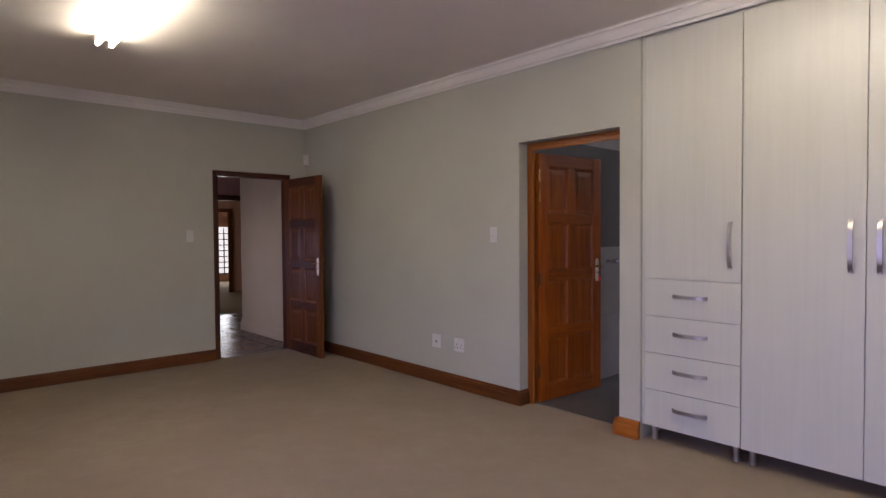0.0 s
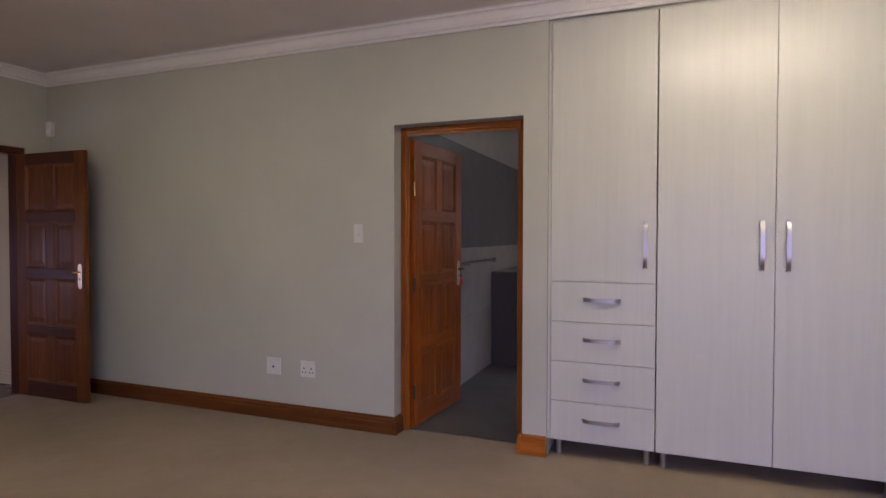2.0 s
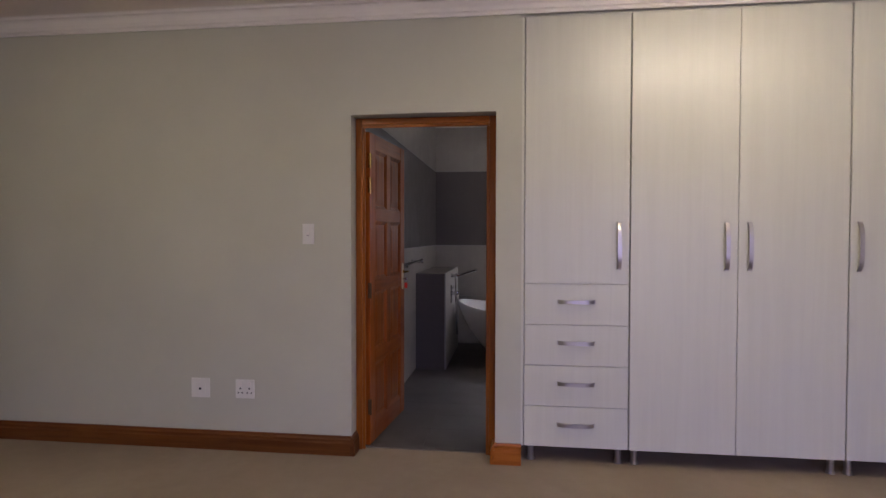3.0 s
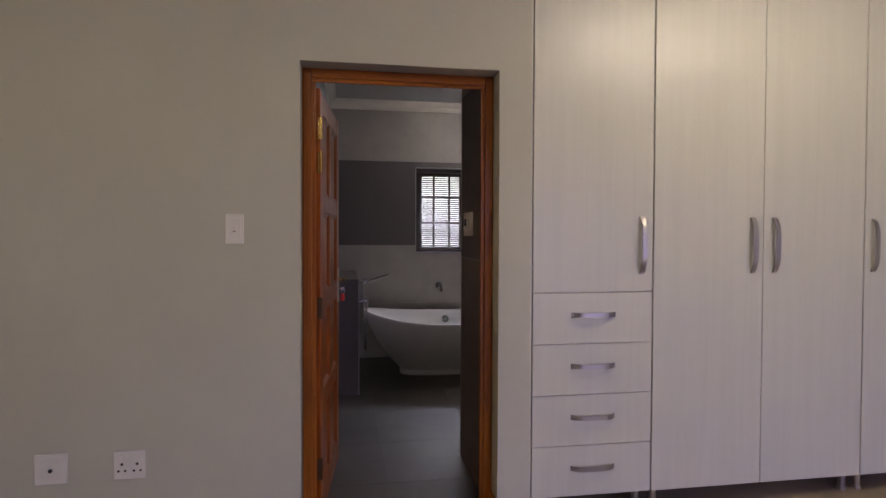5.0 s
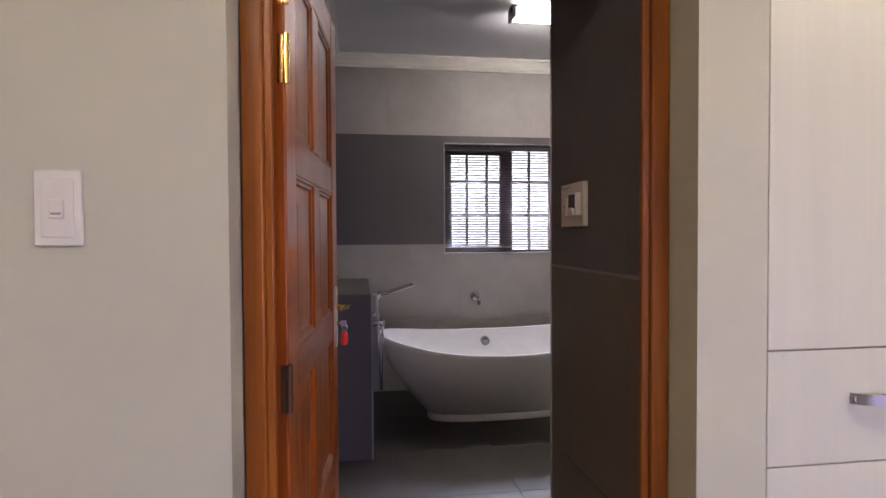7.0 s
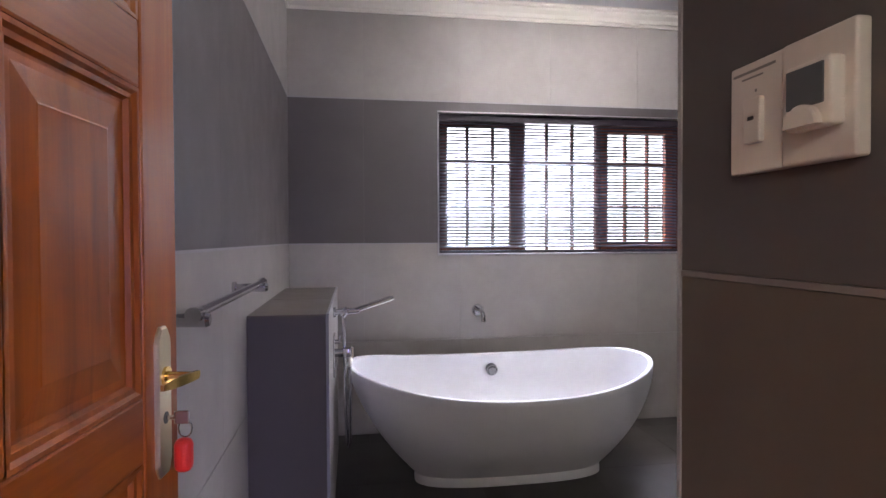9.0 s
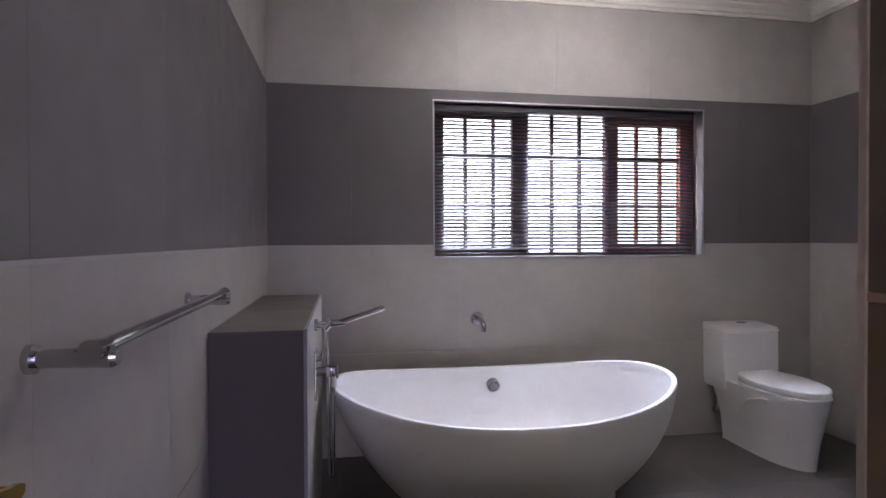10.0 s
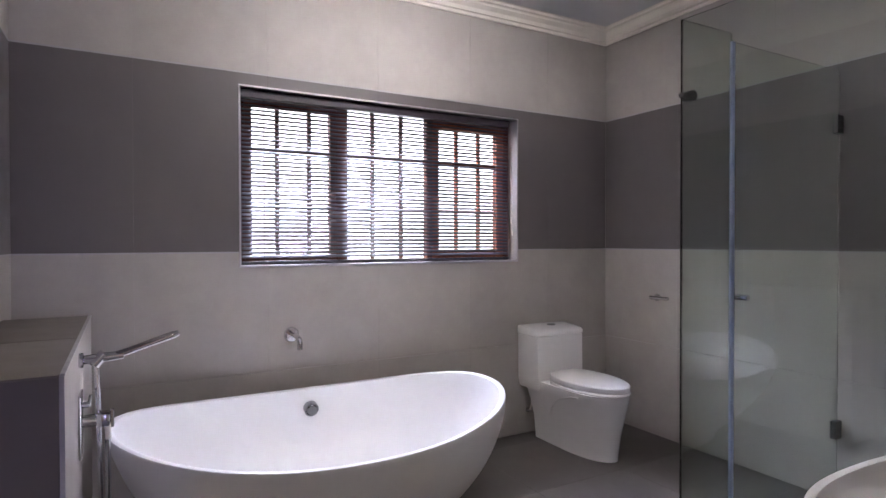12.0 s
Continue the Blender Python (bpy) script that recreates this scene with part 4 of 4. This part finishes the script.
# ---- bathroom: shower enclosure ----
GX, GY, GT = 2.39, 2.25, 2.19
shower = thing("shower_enclosure", pose(GX, GY, 0), "frameless clear glass shower enclosure with a hinged door", "shower")
part("return_panel", box(bmesh.new(), (-0.004, -1.376, 0.008), (0.004, -0.003, GT), 0.001, 1), GLASS, shower, m=pose(0, 0, 0, 0, 0, 3.5)).visible_shadow = False
part("fixed_panel", box(bmesh.new(), (-0.004, -0.002, 0.008), (0.312, 0.006, GT), 0.001, 1), GLASS, shower).visible_shadow = False
gdoor = part("glass_door", box(bmesh.new(), (0.328, -0.002, 0.012), (1.165, 0.006, GT - 0.035), 0.001, 1), GLASS, shower)
gdoor.visible_shadow = False
part("seal_strip", box(bmesh.new(), (0.310, -0.007, 0.010), (0.330, 0.011, GT - 0.035), 0.003), SEAL, shower, "bluish plastic door seal")
for z in (0.365, 1.885):
    bm = box(bmesh.new(), (1.125, -0.016, z - 0.045), (1.18, 0.020, z + 0.045), 0.004)
    part("hinge", bm, DARKMETAL, gdoor, "dark metal glass hinge")
bm = rod(bmesh.new(), (0.37, -0.045, 1.065), (0.37, 0.045, 1.065), 0.013)
part("knob", bm, CHROME, gdoor, "", True)
for z in (0.06, 1.89):
    bm = rod(bmesh.new(), (0.045, -0.020, z), (0.045, 0.022, z), 0.022, seg=20)
    box(bm, (-0.006, -0.012, z - 0.010), (0.040, 0.014, z + 0.010), 0.003)
    part("glass_clip", bm, CAP, shower, "dark chrome glass clip")

# ---- bathroom: wash basin ----
basin = thing("wash_basin", pose(1.75, 0.87, -0.012), "white oval wash basin on a pedestal", "basin")
loops = [oval(0, 0.25, 0.14, 0.10, 0.66), oval(0, 0.25, 0.22, 0.16, 0.70), oval(0, 0.23, 0.34, 0.215, 0.79, 2.5), oval(0, 0.23, 0.370, 0.232, 0.845, 2.5), oval(0, 0.23, 0.368, 0.230, 0.853, 2.5), oval(0, 0.23, 0.352, 0.214, 0.853, 2.5), oval(0, 0.23, 0.345, 0.207, 0.845, 2.5), oval(0, 0.24, 0.27, 0.17, 0.76, 2.3), oval(0, 0.25, 0.10, 0.08, 0.72)]
part("bowl", rings(bmesh.new(), loops), PORCELAIN, basin, "", True)
part("pedestal", rings(bmesh.new(), [oval(0, 0.20, 0.13, 0.11, 0), oval(0, 0.20, 0.10, 0.09, 0.05), oval(0, 0.21, 0.09, 0.085, 0.5), oval(0, 0.23, 0.14, 0.10, 0.67)]), PORCELAIN, basin, "", True)

# ---- tiles of the bathroom, each a piece of its wall ----
STEP, GAP, THICK = 0.636, 0.0006, 0.010
BANDS = ((0.003, 0.609, "light"), (0.612, 1.248, "light"), (1.256, 2.192, "dark"), (2.200, BC - 0.02, "light"))


def cut_cells(u0, u1, v0, v1, hole):
    """Boxes that fill a rectangle but for a hole."""
    if not hole or hole[0] >= u1 or hole[1] <= u0 or hole[2] >= v1 or hole[3] <= v0:
        return [(u0, u1, v0, v1)]
    a, b, c, d = max(u0, hole[0]), min(u1, hole[1]), max(v0, hole[2]), min(v1, hole[3])
    return [r for r in ((u0, a, v0, v1), (b, u1, v0, v1), (a, b, v0, c), (a, b, d, v1)) if r[1] - r[0] > 0.002 and r[3] - r[2] > 0.002]


def wall_tiles(wall, first, last, joint, to_world, hole=None, trims=(1.252, 2.196), strip=TRIMGREY):
    """Tiles on one wall: u along it, v up, w out of it (0 to THICK)."""
    k0 = math.floor((first - joint) / STEP)
    cuts = [joint + k * STEP for k in range(k0, k0 + 12)]
    for v0, v1, tone in BANDS:
        for c0, c1 in zip(cuts, cuts[1:]):
            gap = GAP if tone == "light" else 0.0003
            u0, u1 = max(first, c0 + gap / 2), min(last, c1 - gap / 2)
            if u1 - u0 < 0.02:
                continue
            cells = cut_cells(u0, u1, v0, v1, hole)
            if not cells:
                continue
            bm = bmesh.new()
            for a, b, c, d in cells:
                p, q = to_world(a, c, 0), to_world(b, d, THICK)
                box(bm, [min(x, y) for x, y in zip(p, q)], [max(x, y) for x, y in zip(p, q)], 0.0005 if len(cells) == 1 else 0, 1)
            part("tile", bm, {"dark": DARK_TILE, "brown": BROWN_TILE, "light": LIGHT_TILE}[tone], wall)
    for z in trims:
        bm = bmesh.new()
        for a, b, c, d in cut_cells(first, last, z - 0.004, z + 0.004, hole):
            p, q = to_world(a, c, 0), to_world(b, d, THICK + 0.0015)
            box(bm, [min(x, y) for x, y in zip(p, q)], [max(x, y) for x, y in zip(p, q)])
        part("tile_trim", bm, strip, wall, "thin grey tile trim")


BANDS_ENTRY = ((0.003, 0.609, "brown"), (0.612, 1.223, "brown"), (1.233, 2.192, "dark"), (2.200, BC - 0.02, "light"))
wall_tiles(wall_bath_north, 0.0, BX, 1.115, lambda u, v, w: (u, BY + 0.010 - w, v), (WX0, WX1, WZ0, WZ1))
wall_tiles(wall_bath_west, 0.152, BY - 0.001, 1.31, lambda u, v, w: (-0.010 + w, u, v))
wall_tiles(wall_bath_east, 0.872, BY - 0.001, 1.31, lambda u, v, w: (BX + 0.010 - w, u, v))
wall_tiles(wall_bath_south, DX + 0.012, BX - 0.001, 1.115, lambda u, v, w: (u, 0.862 + w, v))
BANDS = BANDS_ENTRY
entry = setting("wall_bathroom_entry", boxes(((DX + 0.0095, 0.152, -0.1), (DX + 0.0115, 0.862, BC))), LGROUT, "tiled side wall of the bathroom entry")
wall_tiles(entry, 0.152, 0.869, 0.31, lambda u, v, w: (DX + 0.010 - w, u, v), None, (1.228, 2.196), ENTRYTRIM)
part("corner_trim", boxes(((DX - 0.003, 0.868, 0), (DX + 0.008, 0.876, BC - 0.1))), TRIMGREY, entry, "grey corner trim")

floor = bpy.data.objects["floor_bathroom"]
for i in range(-1, 7):
    for j in range(-1, 7):
        x0, x1 = 0.42 + (i - 1) * 0.63, 0.42 + i * 0.63
        y0, y1 = 0.55 + (j - 1) * 0.63, 0.55 + j * 0.63
        for ax0, ax1, ay0, ay1 in ((0.0, DX, 0.152, 0.871), (0.0, BX, 0.871, BY)):
            a, b, c, d = max(x0 + 0.0005, ax0), min(x1 - 0.0005, ax1), max(y0 + 0.0005, ay0), min(y1 - 0.0005, ay1)
            if b - a > 0.01 and d - c > 0.01:
                part("tile", box(bmesh.new(), (a, c, -0.010), (b, d, 0.0), 0.0008, 1), FLOOR_TILE, floor)
setting("threshold", boxes(((0.03, 0.135, -0.005), (DX - 0.03, 0.165, 0.004))), STRIP, "dark threshold strip between carpet and tiles", "threshold")
